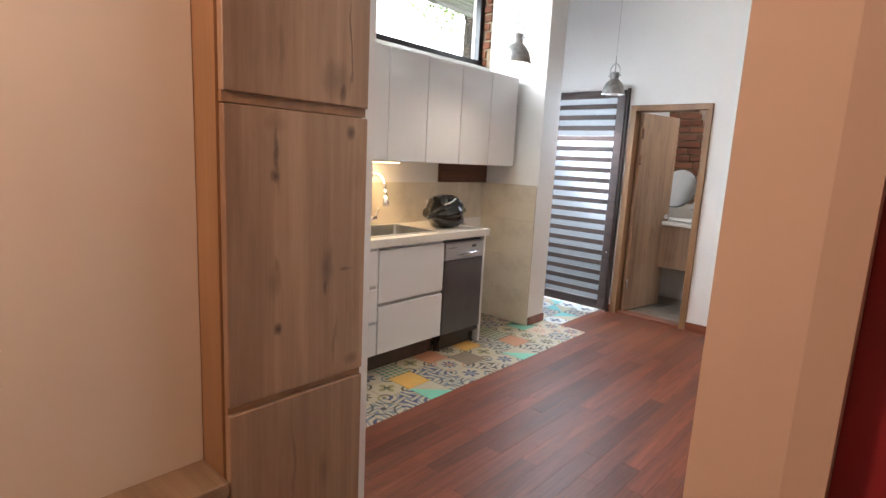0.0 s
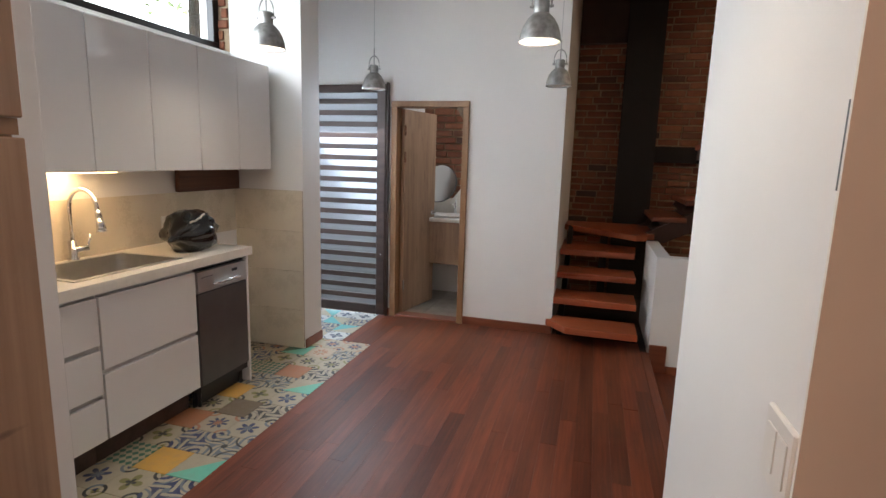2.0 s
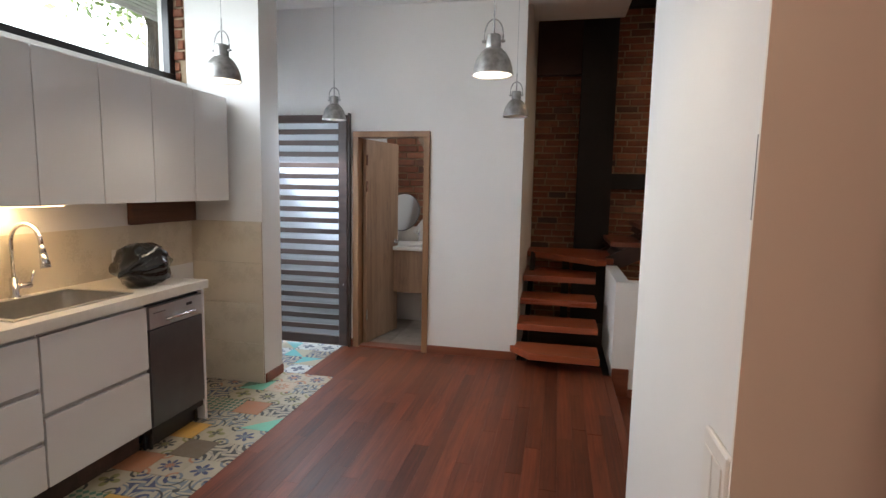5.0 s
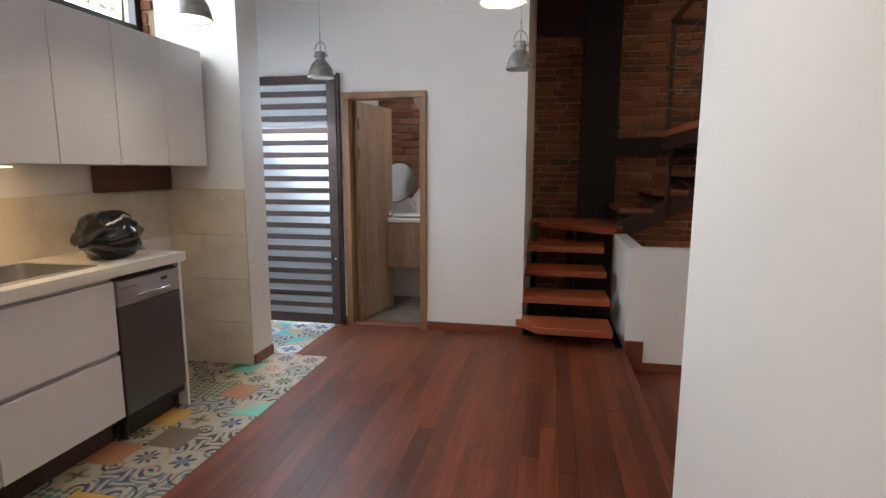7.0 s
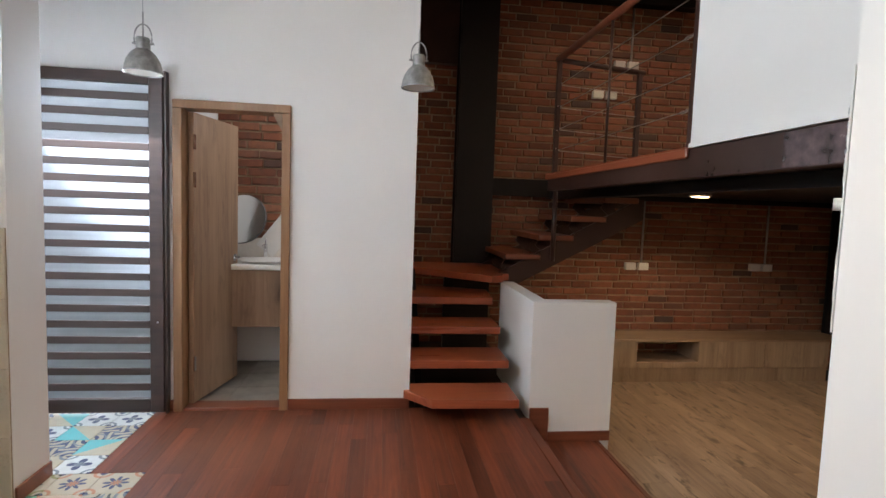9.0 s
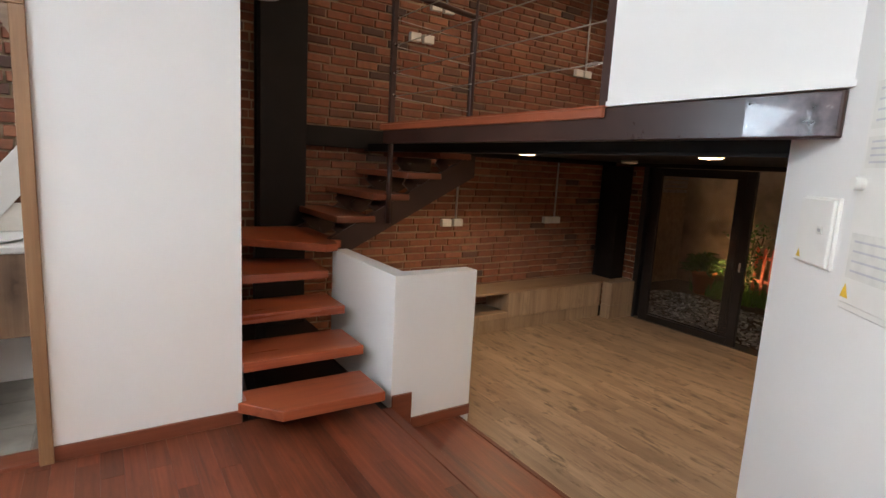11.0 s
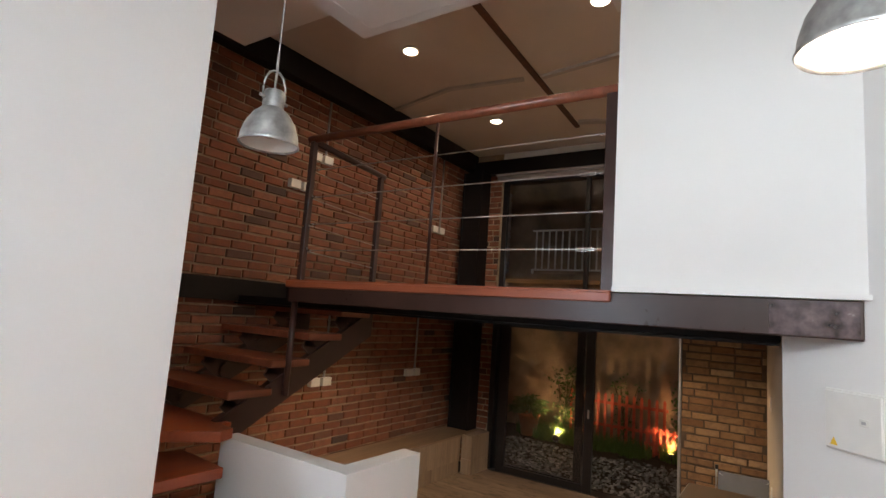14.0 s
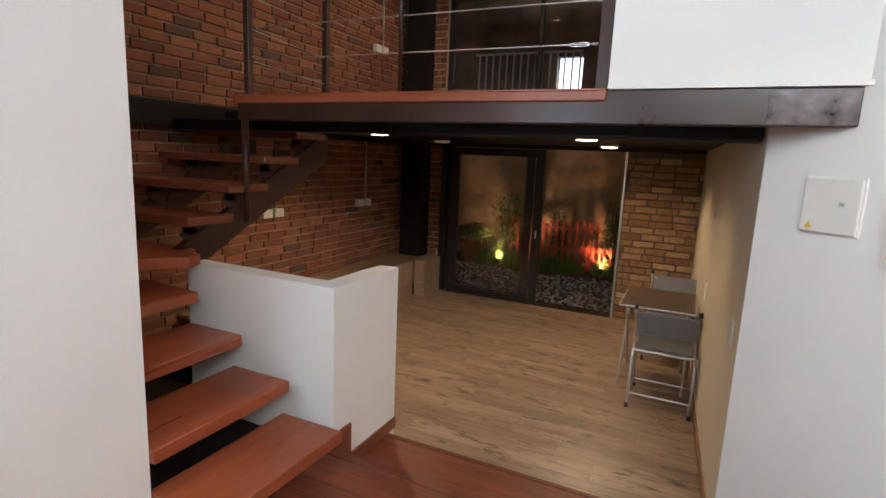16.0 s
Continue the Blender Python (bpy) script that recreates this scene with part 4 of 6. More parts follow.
def pendant(x, y, zrim, lit=True):
    top = ceil_z(x)
    p = thing("pendant_lamp", "galvanised metal dome pendant, %s, on a thin cable" % ("lit" if lit else "unlit"), "lamp", (x, y, zrim), "pendants over the kitchen")
    prof = [(0.0985, 0.0), (0.101, 0.004), (0.097, 0.012), (0.094, 0.035), (0.083, 0.072), (0.064, 0.104), (0.044, 0.124), (0.036, 0.130)]
    prof += [(r - 0.0025, z - 0.002) for r, z in prof[:1:-1]] + [(0.0945, 0.004), (0.0985, 0.0)]
    shade = part("shade", lathe(bmesh.new(), prof, 36, (x, y, zrim)), ZINC, p, "mottled galvanised dome", True)
    part("lining", lathe(bmesh.new(), [(0.0935, 0.006), (0.090, 0.034), (0.079, 0.070), (0.060, 0.100), (0.03, 0.119)], 36, (x, y, zrim)), SHADEIN, shade, "white enamel inside", True)
    part("neck", lathe(bmesh.new(), [(0.036, 0.128), (0.036, 0.185), (0.032, 0.192), (0.0, 0.193)], 28, (x, y, zrim)), ZINC, p, "", True)
    arch = [(x - 0.044, y, zrim + 0.155)] + [(x - 0.046 * math.cos(a * math.pi / 12), y, zrim + 0.19 + 0.075 * math.sin(a * math.pi / 12)) for a in range(13)] + [(x + 0.044, y, zrim + 0.155)]
    part("bracket", tube(bmesh.new(), arch, 0.004, 8), ZINC, p, "bent metal bracket", True)
    for s in (-1, 1):
        part("screw", rod(bmesh.new(), (x + s * 0.034, y, zrim + 0.162), (x + s * 0.056, y, zrim + 0.162), 0.006), ZINC, p)
    part("hook", rod(bmesh.new(), (x, y, zrim + 0.19), (x, y, zrim + 0.33), 0.0045, 8), ZINC, p)
    part("cable", rod(bmesh.new(), (x, y, zrim + 0.32), (x, y, top - 0.02), 0.0022, 6), GREYTUBE, p, "thin grey cable")
    part("canopy", lathe(bmesh.new(), [(0.0, -0.03), (0.048, -0.03), (0.055, -0.026), (0.055, -0.002), (0.0, -0.001)], 24, (x, y, top)), ZINC, p, "round ceiling canopy", True)
    bm = bmesh.new()
    bmesh.ops.create_uvsphere(bm, u_segments=16, v_segments=10, radius=0.03, matrix=Matrix.Translation((x, y, zrim + 0.055)))
    b = part("bulb", bm, BULB if lit else SHADEIN, p, "lit round bulb" if lit else "unlit round bulb", True)
    b.visible_shadow = False
    if lit:
        lamp("pendant_light", "POINT", pose(x, y, zrim + 0.05), 3.4, (1.0, 0.86, 0.68), size=0.03)


for x, y, z in ((-2.24, 4.49, 2.10), (-2.19, 2.91, 2.105), (-2.16, 1.36, 2.10), (-0.725, 4.495, 2.112), (-0.710, 2.92, 2.098), (-0.658, 1.52, 2.132)):
    pendant(x, y, z, y < 4)

# ---- door with slats and bathroom ----


def slat_door():
    d = tagged(thing("door_1", "dark stained door of horizontal slats over a translucent sheet, closed", "door", (-2.69, 5.0, 0)), kind="structure")
    x0, x1, y0, y1, z0, z1 = -3.160, -2.306, 4.915, 4.955, 0.014, 2.203
    part("stile", boxes((x1 - 0.085, x1, y0, y1, z0, z1), bevel=0.003), DARKWOOD, d)
    part("stile", boxes((x0, x0 + 0.05, y0 + 0.012, y1, z0, z1), bevel=0.003), DARKWOOD, d)
    part("top_rail", boxes((x0, x1 - 0.086, y0, y1, z1 - 0.072, z1), bevel=0.003), DARKWOOD, d)
    part("bottom_rail", boxes((x0, x1 - 0.086, y0, y1, z0, z0 + 0.090), bevel=0.003), DARKWOOD, d)
    n, slat = 20, 0.047
    step = (z1 - 0.072 - z0 - 0.090 + slat) / n
    for i in range(n - 1):
        z = z0 + 0.090 + (i + 1) * step
        part("slat", boxes((x0 + 0.001, x1 - 0.087, y0 + 0.002, y0 + 0.022, z - slat, z), bevel=0.002), DARKWOOD, d)
    bm = bmesh.new()
    k = 150
    rows = [[bm.verts.new((x, y1 + 0.012 + 0.002 * math.sin(i * 2.1), z0 + 0.05 + (z1 - z0 - 0.1) * i / k)) for x in (x0 + 0.03, x1 - 0.06)] for i in range(k + 1)]
    for a, b in zip(rows, rows[1:]):
        bm.faces.new((a[0], a[1], b[1], b[0]))
    s = part("sheet", bm, FROST, d, "ribbed translucent sheet", True)
    s.visible_shadow = False
    part("bolt", rod(bmesh.new(), (x1 - 0.03, y0 - 0.02, 0.62), (x1 - 0.03, y0, 0.62), 0.006), CHROME, d)
    part("jamb", boxes((-2.304, -2.290, 4.93, 4.979, 0.0, 2.22)), DARKWOOD, d)


slat_door()


def bathroom_door():
    d = tagged(thing("door_2", "knotty oak bathroom door standing open inwards", "door", (-1.9, 5.0, 0)), kind="structure")
    f = [(-2.265, -2.208, 4.955, 5.115, 0.0, 2.003), (-1.580, -1.525, 4.955, 5.115, 0.0, 2.003), (-2.265, -1.525, 4.955, 5.115, 2.004, 2.057)]
    for r in f:
        part("frame", boxes(r, bevel=0.003), OAKSIDE, d, "oak door frame")
    part("threshold", boxes((-2.207, -1.581, 4.97, 5.11, -0.01, 0.018), bevel=0.004), REDTRIM, d, "red hardwood threshold")
    bm = bmesh.new()
    tri = [(-1.581, 2.003), (-1.645, 2.003), (-1.581, 1.885)]
    lo, hi = [bm.verts.new((x, 4.975, z)) for x, z in tri], [bm.verts.new((x, 5.05, z)) for x, z in tri]
    bm.faces.new(lo)
    bm.faces.new(hi[::-1])
    for k in range(3):
        bm.faces.new((lo[k], lo[(k + 1) % 3], hi[(k + 1) % 3], hi[k]))
    part("corner_gusset", bm, OAKTOP, d, "pale wooden gusset across the frame's corner")
    m = Matrix.Translation((-2.185, 5.06, 0)) @ pose(0, 0, 0, 0, 0, 78)
    bm = boxes((0.0, 0.62, -0.02, 0.02, 0.02, 1.995), bevel=0.002)
    bm.transform(m)
    leaf = part("leaf", bm, OAKDOOR, d, "knotty oak veneer leaf")
    for s in (-1, 1):
        bm = rod(bmesh.new(), (0.565, 0, 0.98), (0.565, s * 0.055, 0.98), 0.011)
        rod(bm, (0.565, s * 0.02, 0.98), (0.565, s * 0.026, 0.98), 0.027, 16)
        rod(bm, (0.575, s * 0.055, 0.98), (0.47, s * 0.055, 0.98), 0.008)
        bm.transform(m)
        part("handle", bm, CHROME, leaf, "chrome lever handle", True)
    for z in (0.25, 1.75, 1.5):
        bm = boxes((-0.012, 0.012, -0.03, -0.02, z, z + 0.1))
        bm.transform(m)
        part("hinge", bm, CHROME, leaf)


bathroom_door()
wall_bath = structure("wall_bathroom", boxes((-2.45, -0.8, 6.17, 6.31, -0.1, 3.3)), MORTAR, "brick back wall of the bathroom", "wall")
structure("wall_bathroom_side", boxes((-2.45, -2.335, 5.10, 6.17, -0.1, 3.3)), PLASTER, "white side wall of the bathroom", "wall")
structure("wall_bathroom_side_2", boxes((-0.92, -0.801, 5.10, 6.17, -0.1, 3.3)), PLASTER, "white side wall of the bathroom", "wall")
structure("ceiling_bathroom", boxes((-2.335, -0.92, 5.10, 6.17, 2.5, 2.58)), CEILWHITE, "white bathroom ceiling", "ceiling")
structure("wall_bathroom_dado", boxes((-2.334, -0.921, 6.132, 6.1695, 0.0, 0.93)), PLASTER, "white plastered lower wall of the bathroom", "wall")
floor_bath = structure("floor_bathroom", boxes((-2.335, -0.92, 5.10, 6.17, -0.1, -0.008)), BATHTILE, "grey stone tiled bathroom floor", "floor")
# added fill lamp and diffuser that brighten the bathroom; no known source
lamp("bathroom_daylight", "AREA", look((-1.2, 5.6, 2.48), (-1.9, 5.6, 0.4)), 6.0, (0.92, 0.95, 1.0), size=0.4, size_y=0.3)
bl = thing("bathroom_fill_diffuser", "unseen square diffuser added above the bathroom fill lamp", "light", (-1.2, 5.6, 2.48))
part("diffuser", boxes((-1.42, -0.98, 5.43, 5.77, 2.484, 2.4995)), SHADEIN, bl)


def vanity():
    v = thing("vanity", "oak bathroom vanity with a white basin", "vanity", (-1.9, 5.815, 0.3))
    part("cabinet_front", boxes((-2.20, -1.60, 5.575, 5.595, 0.436, 0.886), bevel=0.003), OAKDOOR, v)
    part("body", boxes((-2.19, -1.61, 5.595, 6.155, 0.445, 0.886)), OAKSIDE, v)
    part("top", boxes((-2.22, -1.58, 5.555, 6.155, 0.888, 0.93), bevel=0.008), WHITEPLASTIC, v, "white stone top")
    part("basin", lathe(bmesh.new(), [(0.20, 0.012), (0.21, 0.016), (0.205, 0.02), (0.17, 0.004), (0.0, 0.0015)], 28, (-1.85, 5.795, 0.93)), WHITEPLASTIC, v, "white basin", True)
    part("splash", boxes((-2.22, -1.58, 6.145, 6.167, 0.931, 1.10)), QUARTZ, v)
    f = thing("bathroom_tap", "small chrome basin tap", "tap", (-1.9, 6.035, 0.93))
    bm = rod(bmesh.new(), (-1.9, 6.035, 0.93), (-1.9, 6.035, 1.055), 0.014, 12)
    rod(bm, (-1.9, 6.035, 1.04), (-1.9, 5.915, 1.055), 0.009, 10)
    part("spout", bm, CHROME, f, "", True)
    part("handle", rod(bmesh.new(), (-1.9, 6.035, 1.055), (-1.9, 6.055, 1.10), 0.007, 8), CHROME, f)
    m = thing("round_mirror", "round frameless mirror leaning on the vanity", "mirror", (-2.06, 6.075, 0.932))
    mm = Matrix.Translation((-2.10, 6.045, 1.27)) @ pose(0, 0, 0, 76, 0, -14)
    bm = bmesh.new()
    bmesh.ops.create_cone(bm, cap_ends=True, segments=48, radius1=0.21, radius2=0.21, depth=0.008)
    bm.transform(mm)
    part("glass", bm, MIRROR, m)
    bm = bmesh.new()
    bmesh.ops.create_cone(bm, cap_ends=True, segments=48, radius1=0.217, radius2=0.217, depth=0.006)
    bm.transform(mm @ pose(0, 0, -0.008))
    part("backing", bm, GREYPLASTIC, m)
    sh = thing("leaning_board", "white board leaning askew behind the basin", "board", (-1.72, 6.115, 0.932))
    bm = boxes((-0.09, 0.09, -0.008, 0.008, 0.0, 0.62), bevel=0.002)
    bm.transform(Matrix.Translation((-1.93, 6.125, 0.99)) @ pose(0, 0, 0, 0, 38, 0))
    part("board", bm, WHITEPLASTIC, sh)


vanity()

# ---- stairs ----


def stairs():
    s = thing("staircase", "open staircase of thick red hardwood treads that turns to the mezzanine", "stairs", (-0.3, 5.6, 0))
    rise = 0.174
    L, R = -0.688, 0.018
    outlines = [
        [(-0.74, 4.86), (-0.56, 4.655), (R, 4.645), (R, 5.00), (L + 0.002, 5.00), (L + 0.002, 4.86)],
        [(L, 4.955), (R, 4.955), (R, 5.32), (L, 5.32)],
        [(L, 5.26), (R, 5.26), (R, 5.62), (L, 5.62)],
        [(L, 5.565), (R, 5.565), (0.05, 6.0), (L, 6.30)],
        [(L, 6.22), (R, 5.62), (0.12, 5.66), (0.12, 5.79), (0.20, 5.79), (0.20, 6.655), (L, 6.655)],
    ]
    for i, o in enumerate(outlines):
        z = rise * (i + 1)
        bm = prism(bmesh.new(), o, z - 0.058, z)
        bmesh.ops.bevel(bm, geom=list(bm.edges), offset=0.006, segments=2, affect="EDGES", profile=0.5)
        part("tread", bm, REDWOODX, s, "thick red hardwood tread")
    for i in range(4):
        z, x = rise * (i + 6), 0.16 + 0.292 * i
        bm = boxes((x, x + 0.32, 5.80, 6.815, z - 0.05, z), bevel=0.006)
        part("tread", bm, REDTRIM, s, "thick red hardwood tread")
        for y in (5.805, 6.50):
            b = bmesh.new()
            zs = z - 0.0505
            bar(b, (x + 0.005, y + 0.045, zs - 0.006), (x + 0.315, y + 0.045, zs - 0.006), 0.012, 0.08)
            bar(b, (x + 0.01, y + 0.045, zs - 0.012), (x + 0.14, y + 0.045, zs - 0.125), 0.012, 0.08)
            bar(b, (x + 0.14, y + 0.045, zs - 0.125), (x + 0.31, y + 0.045, zs - 0.012), 0.012, 0.08)
            part("bracket", b, STEELBROWN, s, "folded brown steel bracket")
    for y in (5.83, 6.55):
        b = bmesh.new()
        side = [(0.14, 0.765), (0.30, 0.785), (1.42, 1.375), (1.42, 1.555), (1.37, 1.555), (0.12, 0.875)]
        lo, hi = [b.verts.new((px, y, pz)) for px, pz in side], [b.verts.new((px, y + 0.05, pz)) for px, pz in side]
        b.faces.new(lo)
        b.faces.new(hi[::-1])
        for k in range(6):
            b.faces.new((lo[k], lo[(k + 1) % 6], hi[(k + 1) % 6], hi[k]))
        part("stringer", b, STEELBROWN, s, "brown steel stringer")
    part("hanger", rod(bmesh.new(), (0.585, 5.80, 0.99), (0.585, 5.80, 1.63), 0.021, 14), STEELBROWN, s, "round steel hanger pole", True)
    b = bmesh.new()
    bar(b, (-0.62, 5.0, 0.03), (-0.62, 6.2, 0.82), 0.05, 0.12)
    part("stringer", b, STEELBLACK, s)
    part("landing_post", boxes((-0.3, -0.22, 6.3, 6.38, -0.02, 0.81)), STEELBLACK, s)


stairs()


def railing():
    r = thing("railing", "brown steel railing with steel cables and a red hardwood handrail", "railing", (0.53, 4.7, 1.775))
    part("post", rod(bmesh.new(), (0.535, 4.70, 1.7425), (0.535, 4.70, 2.675), 0.009, 10), STEELBROWN, r, "slender round post", True)
    for x, y, z1 in ((0.535, 5.71, 2.68), (1.25, 5.72, 2.62)):
        part("post", boxes((x - 0.019, x + 0.019, y - 0.019, y + 0.019, 1.726 if x > 1 else 1.7425, z1), bevel=0.002), STEELBROWN, r)
    part("end_post", boxes((0.51, 0.575, 3.682, 3.735, 1.7425, 2.66), bevel=0.002), STEELBROWN, r)
    part("handrail", rod(bmesh.new(), (0.535, 3.682, 2.68), (0.535, 5.75, 2.70), 0.026, 14), REDTRIM, r, "round red hardwood handrail", True)
    part("handrail", rod(bmesh.new(), (0.535, 5.72, 2.69), (1.29, 5.72, 2.63), 0.022, 14), STEELBROWN, r, "brown return handrail", True)
    for z in (2.475, 2.289, 2.106, 1.932):
        c = part("cable", rod(bmesh.new(), (0.542, 3.735, z), (0.542, 5.695, z + 0.008), 0.0032, 6), INOX, r, "thin steel cable")
        part("tensioner", rod(bmesh.new(), (0.542, 3.735, z), (0.542, 3.765, z), 0.007, 8), CHROME, c)
        part("tensioner", rod(bmesh.new(), (0.542, 5.65, z + 0.008), (0.542, 5.69, z + 0.008), 0.007, 8), CHROME, c)
        part("cable", rod(bmesh.new(), (0.55, 5.715, z + 0.008), (1.235, 5.72, z - 0.03), 0.003, 6), INOX, r, "thin steel cable")
    for z in (2.289, 1.932):
        for k in (-1, 1):
            part("turnbuckle", tube(bmesh.new(), [(0.542, 3.775, z), (0.542 + k * 0.002, 3.79, z + k * 0.008), (0.542, 3.85, z + k * 0.008), (0.542, 3.87, z)], 0.0028, 6), CHROME, r, "steel turnbuckle", True)
    for z in (2.30, 2.10, 1.95):
        part("cable_end", rod(bmesh.new(), (0.52, 5.66, z), (0.57, 5.73, z - 0.02), 0.007, 6), CHROME, r)
    for z in (2.4, 2.1, 1.85):
        part("bolt", rod(bmesh.new(), (0.510, 5.71, z), (0.517, 5.71, z), 0.008, 8), CHROME, r)


railing()

# ---- wall panels and switches ----


def face_box(name, label, category, x, y0, y1, z0, z1, depth, material=None):
    t = thing(name, label, category, (x, (y0 + y1) / 2, z0))
    return t, part("casing", boxes((x - depth, x, y0, y1, z0, z1), bevel=0.003), material or WHITEPLASTIC, t)


breaker, cs = face_box("breaker_box", "white metal breaker box with a small hatch and warning sticker", "electric panel", 0.66, 2.689, 2.905, 1.214, 1.426, 0.016)
part("lid", boxes((0.633, 0.6435, 2.695, 2.899, 1.220, 1.420), bevel=0.003), WHITEPLASTIC, breaker)
part("latch", boxes((0.6305, 0.633, 2.737, 2.770, 1.316, 1.340), bevel=0.001), PAPER, breaker, "small cream latch")
part("latch_slot", boxes((0.6290, 0.6304, 2.746, 2.761, 1.323, 1.333)), GREYTUBE, breaker)
b = bmesh.new()
b.faces.new([b.verts.new(p) for p in ((0.632, 2.880, 1.232), (0.632, 2.850, 1.232), (0.632, 2.865, 1.260))])
part("sticker", b, YELLOW, breaker, "yellow warning triangle")
meter, cs = face_box("meter_panel", "tall clear-covered electric panel with paper charts", "electric panel", 0.66, 2.33, 2.672, 1.08, 1.76, 0.03)
part("cover", boxes((0.624, 0.6285, 2.345, 2.657, 1.10, 1.74), bevel=0.002), WHITEPLASTIC, meter)
for z0, z1 in ((1.56, 1.68), (1.46, 1.54), (1.17, 1.29)):
    c = part("chart", boxes((0.6215, 0.623, 2.40, 2.64, z0, z1)), PAPER, meter, "printed paper chart")
    for k in range(4):
        z = z0 + (z1 - z0) * (k + 0.7) / 4.6
        part("print_line", boxes((0.6203, 0.6212, 2.42, 2.62, z, z + 0.005)), PALEINK, c)
for i in range(6):
    part("switch_mark", boxes((0.6195, 0.6212, 2.41, 2.44, 1.47 + 0.034 * i, 1.482 + 0.034 * i)), INK, meter)
part("knob", rod(bmesh.new(), (0.60, 2.635, 1.42), (0.624, 2.635, 1.42), 0.018, 14), WHITEPLASTIC, meter)
b = bmesh.new()
b.faces.new([b.verts.new(p) for p in ((0.6215, 2.65, 1.115), (0.6215, 2.61, 1.115), (0.6215, 2.63, 1.155))])
part("sticker", b, YELLOW, meter, "yellow warning triangle")

# both panels hang on the slanting wall
slant = Matrix.Translation((0.621, 2.917, 0)) @ pose(0, 0, 0, 0, 0, -44.8) @ Matrix.Translation((-0.66, -2.905, 0))
for ob in (breaker, meter):
    ob.matrix_basis = slant @ ob.matrix_basis
meter.matrix_basis = Matrix.Translation((-0.033, -0.0500, 0.05)) @ meter.matrix_basis

sw, cs = face_box("light_switch", "white double light switch plate on the near wall", "switch", -0.1155, 1.045, 1.158, 1.062, 1.180, 0.010)
for y in (1.060, 1.104):
    part("rocker", boxes((-0.128, -0.1255, y, y + 0.038, 1.086, 1.156), bevel=0.001), WHITEPLASTIC, sw)


pad = thing("door_phone", "slim black wall device with a pale lower edge", "intercom", (-0.118, 1.048, 1.486))
part("body", boxes((-0.1188, -0.1175, 1.0405, 1.0545, 1.512, 1.624), bevel=0.0003), DARKPLASTIC, pad)
part("foot", boxes((-0.1188, -0.1175, 1.0405, 1.0545, 1.486, 1.5115), bevel=0.0003), WHITEPLASTIC, pad, "pale lower part")


def living_plate(x, z, w, h, label):
    y = 3.054 + 0.053 * (x - 0.802)
    m = Matrix.Translation((x, y, z)) @ pose(0, 0, 0, 0, 0, 3.04)
    t = thing("wall_plate", label, "switch", (x, y, z))
    a, b = boxes((-w / 2, w / 2, 0, 0.01, -h / 2, h / 2), bevel=0.002), boxes((-w / 5, w / 5, 0.01, 0.014, -h / 4, h / 4))
    a.transform(m)
    b.transform(m)
    part("plate", a, WHITEPLASTIC, t)
    part("rocker", b, WHITEPLASTIC, t)


living_plate(1.01, 0.66, 0.09, 0.13, "white switch plate on the cream wall")
living_plate(2.62, 0.50, 0.09, 0.13, "white switch plate on the cream wall")
living_plate(2.72, 1.12, 0.12, 0.10, "small white plate high on the cream wall")


def conduit_sockets(x, z, ztop, label):
    t = thing("conduit_sockets", label, "socket", (x, 6.88, z))
    for dx in (-0.075, 0.075):
        b = part("socket_box", boxes((x + dx - 0.058, x + dx + 0.058, 6.842, 6.895, z - 0.04, z + 0.04), bevel=0.003), WHITEPLASTIC, t, "white surface socket box")
    if ztop:
        part("conduit", rod(bmesh.new(), (x + 0.06, 6.88, z + 0.04), (x + 0.06, 6.88, ztop), 0.011, 10), INOX, t, "grey metal conduit", True)


conduit_sockets(1.92, 0.85, 1.60, "pair of white sockets on a metal conduit")
conduit_sockets(3.42, 0.865, 1.60, "pair of white sockets on a metal conduit")
conduit_sockets(1.435, 2.69, 0, "pair of white sockets high on the brick")
conduit_sockets(1.66, 3.015, 3.62, "white junction boxes high on the brick with a conduit")
conduit_sockets(3.74, 2.665, 3.62, "pair of white sockets on the mezzanine brick")

# ---- sunken living room ----


def bench():
    b = thing("built_in_bench", "long oak built-in bench with an open niche along the brick wall", "bench", (2.5, 6.7, LF))
    y0, yb, top = 6.48, 6.885, 0.125
    part("top", boxes((0.9, 4.49, y0 - 0.012, yb, top - 0.028, top), bevel=0.003), OAKTOP, b)
    for x0, x1 in ((0.9, 1.79), (2.485, 3.25), (3.253, 4.02)):
        part("front", boxes((x0, x1, y0, y0 + 0.02, -0.185, top - 0.029), bevel=0.002), OAKBENCH, b)
    part("niche_rail", boxes((1.791, 2.484, y0, y0 + 0.02, -0.185, -0.125), bevel=0.002), OAKBENCH, b)
    part("niche_floor", boxes((1.76, 2.51, y0 + 0.021, yb, -0.15, -0.127)), OAKTOP, b)
    part("niche_side", boxes((1.77, 1.789, y0 + 0.021, yb, -0.126, top - 0.029)), OAKBENCH, b)
    part("niche_side", boxes((2.486, 2.505, y0 + 0.021, yb, -0.126, top - 0.029)), OAKBENCH, b)
    part("plinth", boxes((0.9, 4.02, y0 + 0.012, y0 + 0.03, LF, -0.187)), OAKBENCH, b)
    part("end_block", boxes((4.025, 4.47, 6.32, 6.467, -0.16, top - 0.003), (4.025, 4.47, 6.32, 6.467, LF, -0.163), bevel=0.003), OAKBENCH, b, "projecting oak end block")


bench()


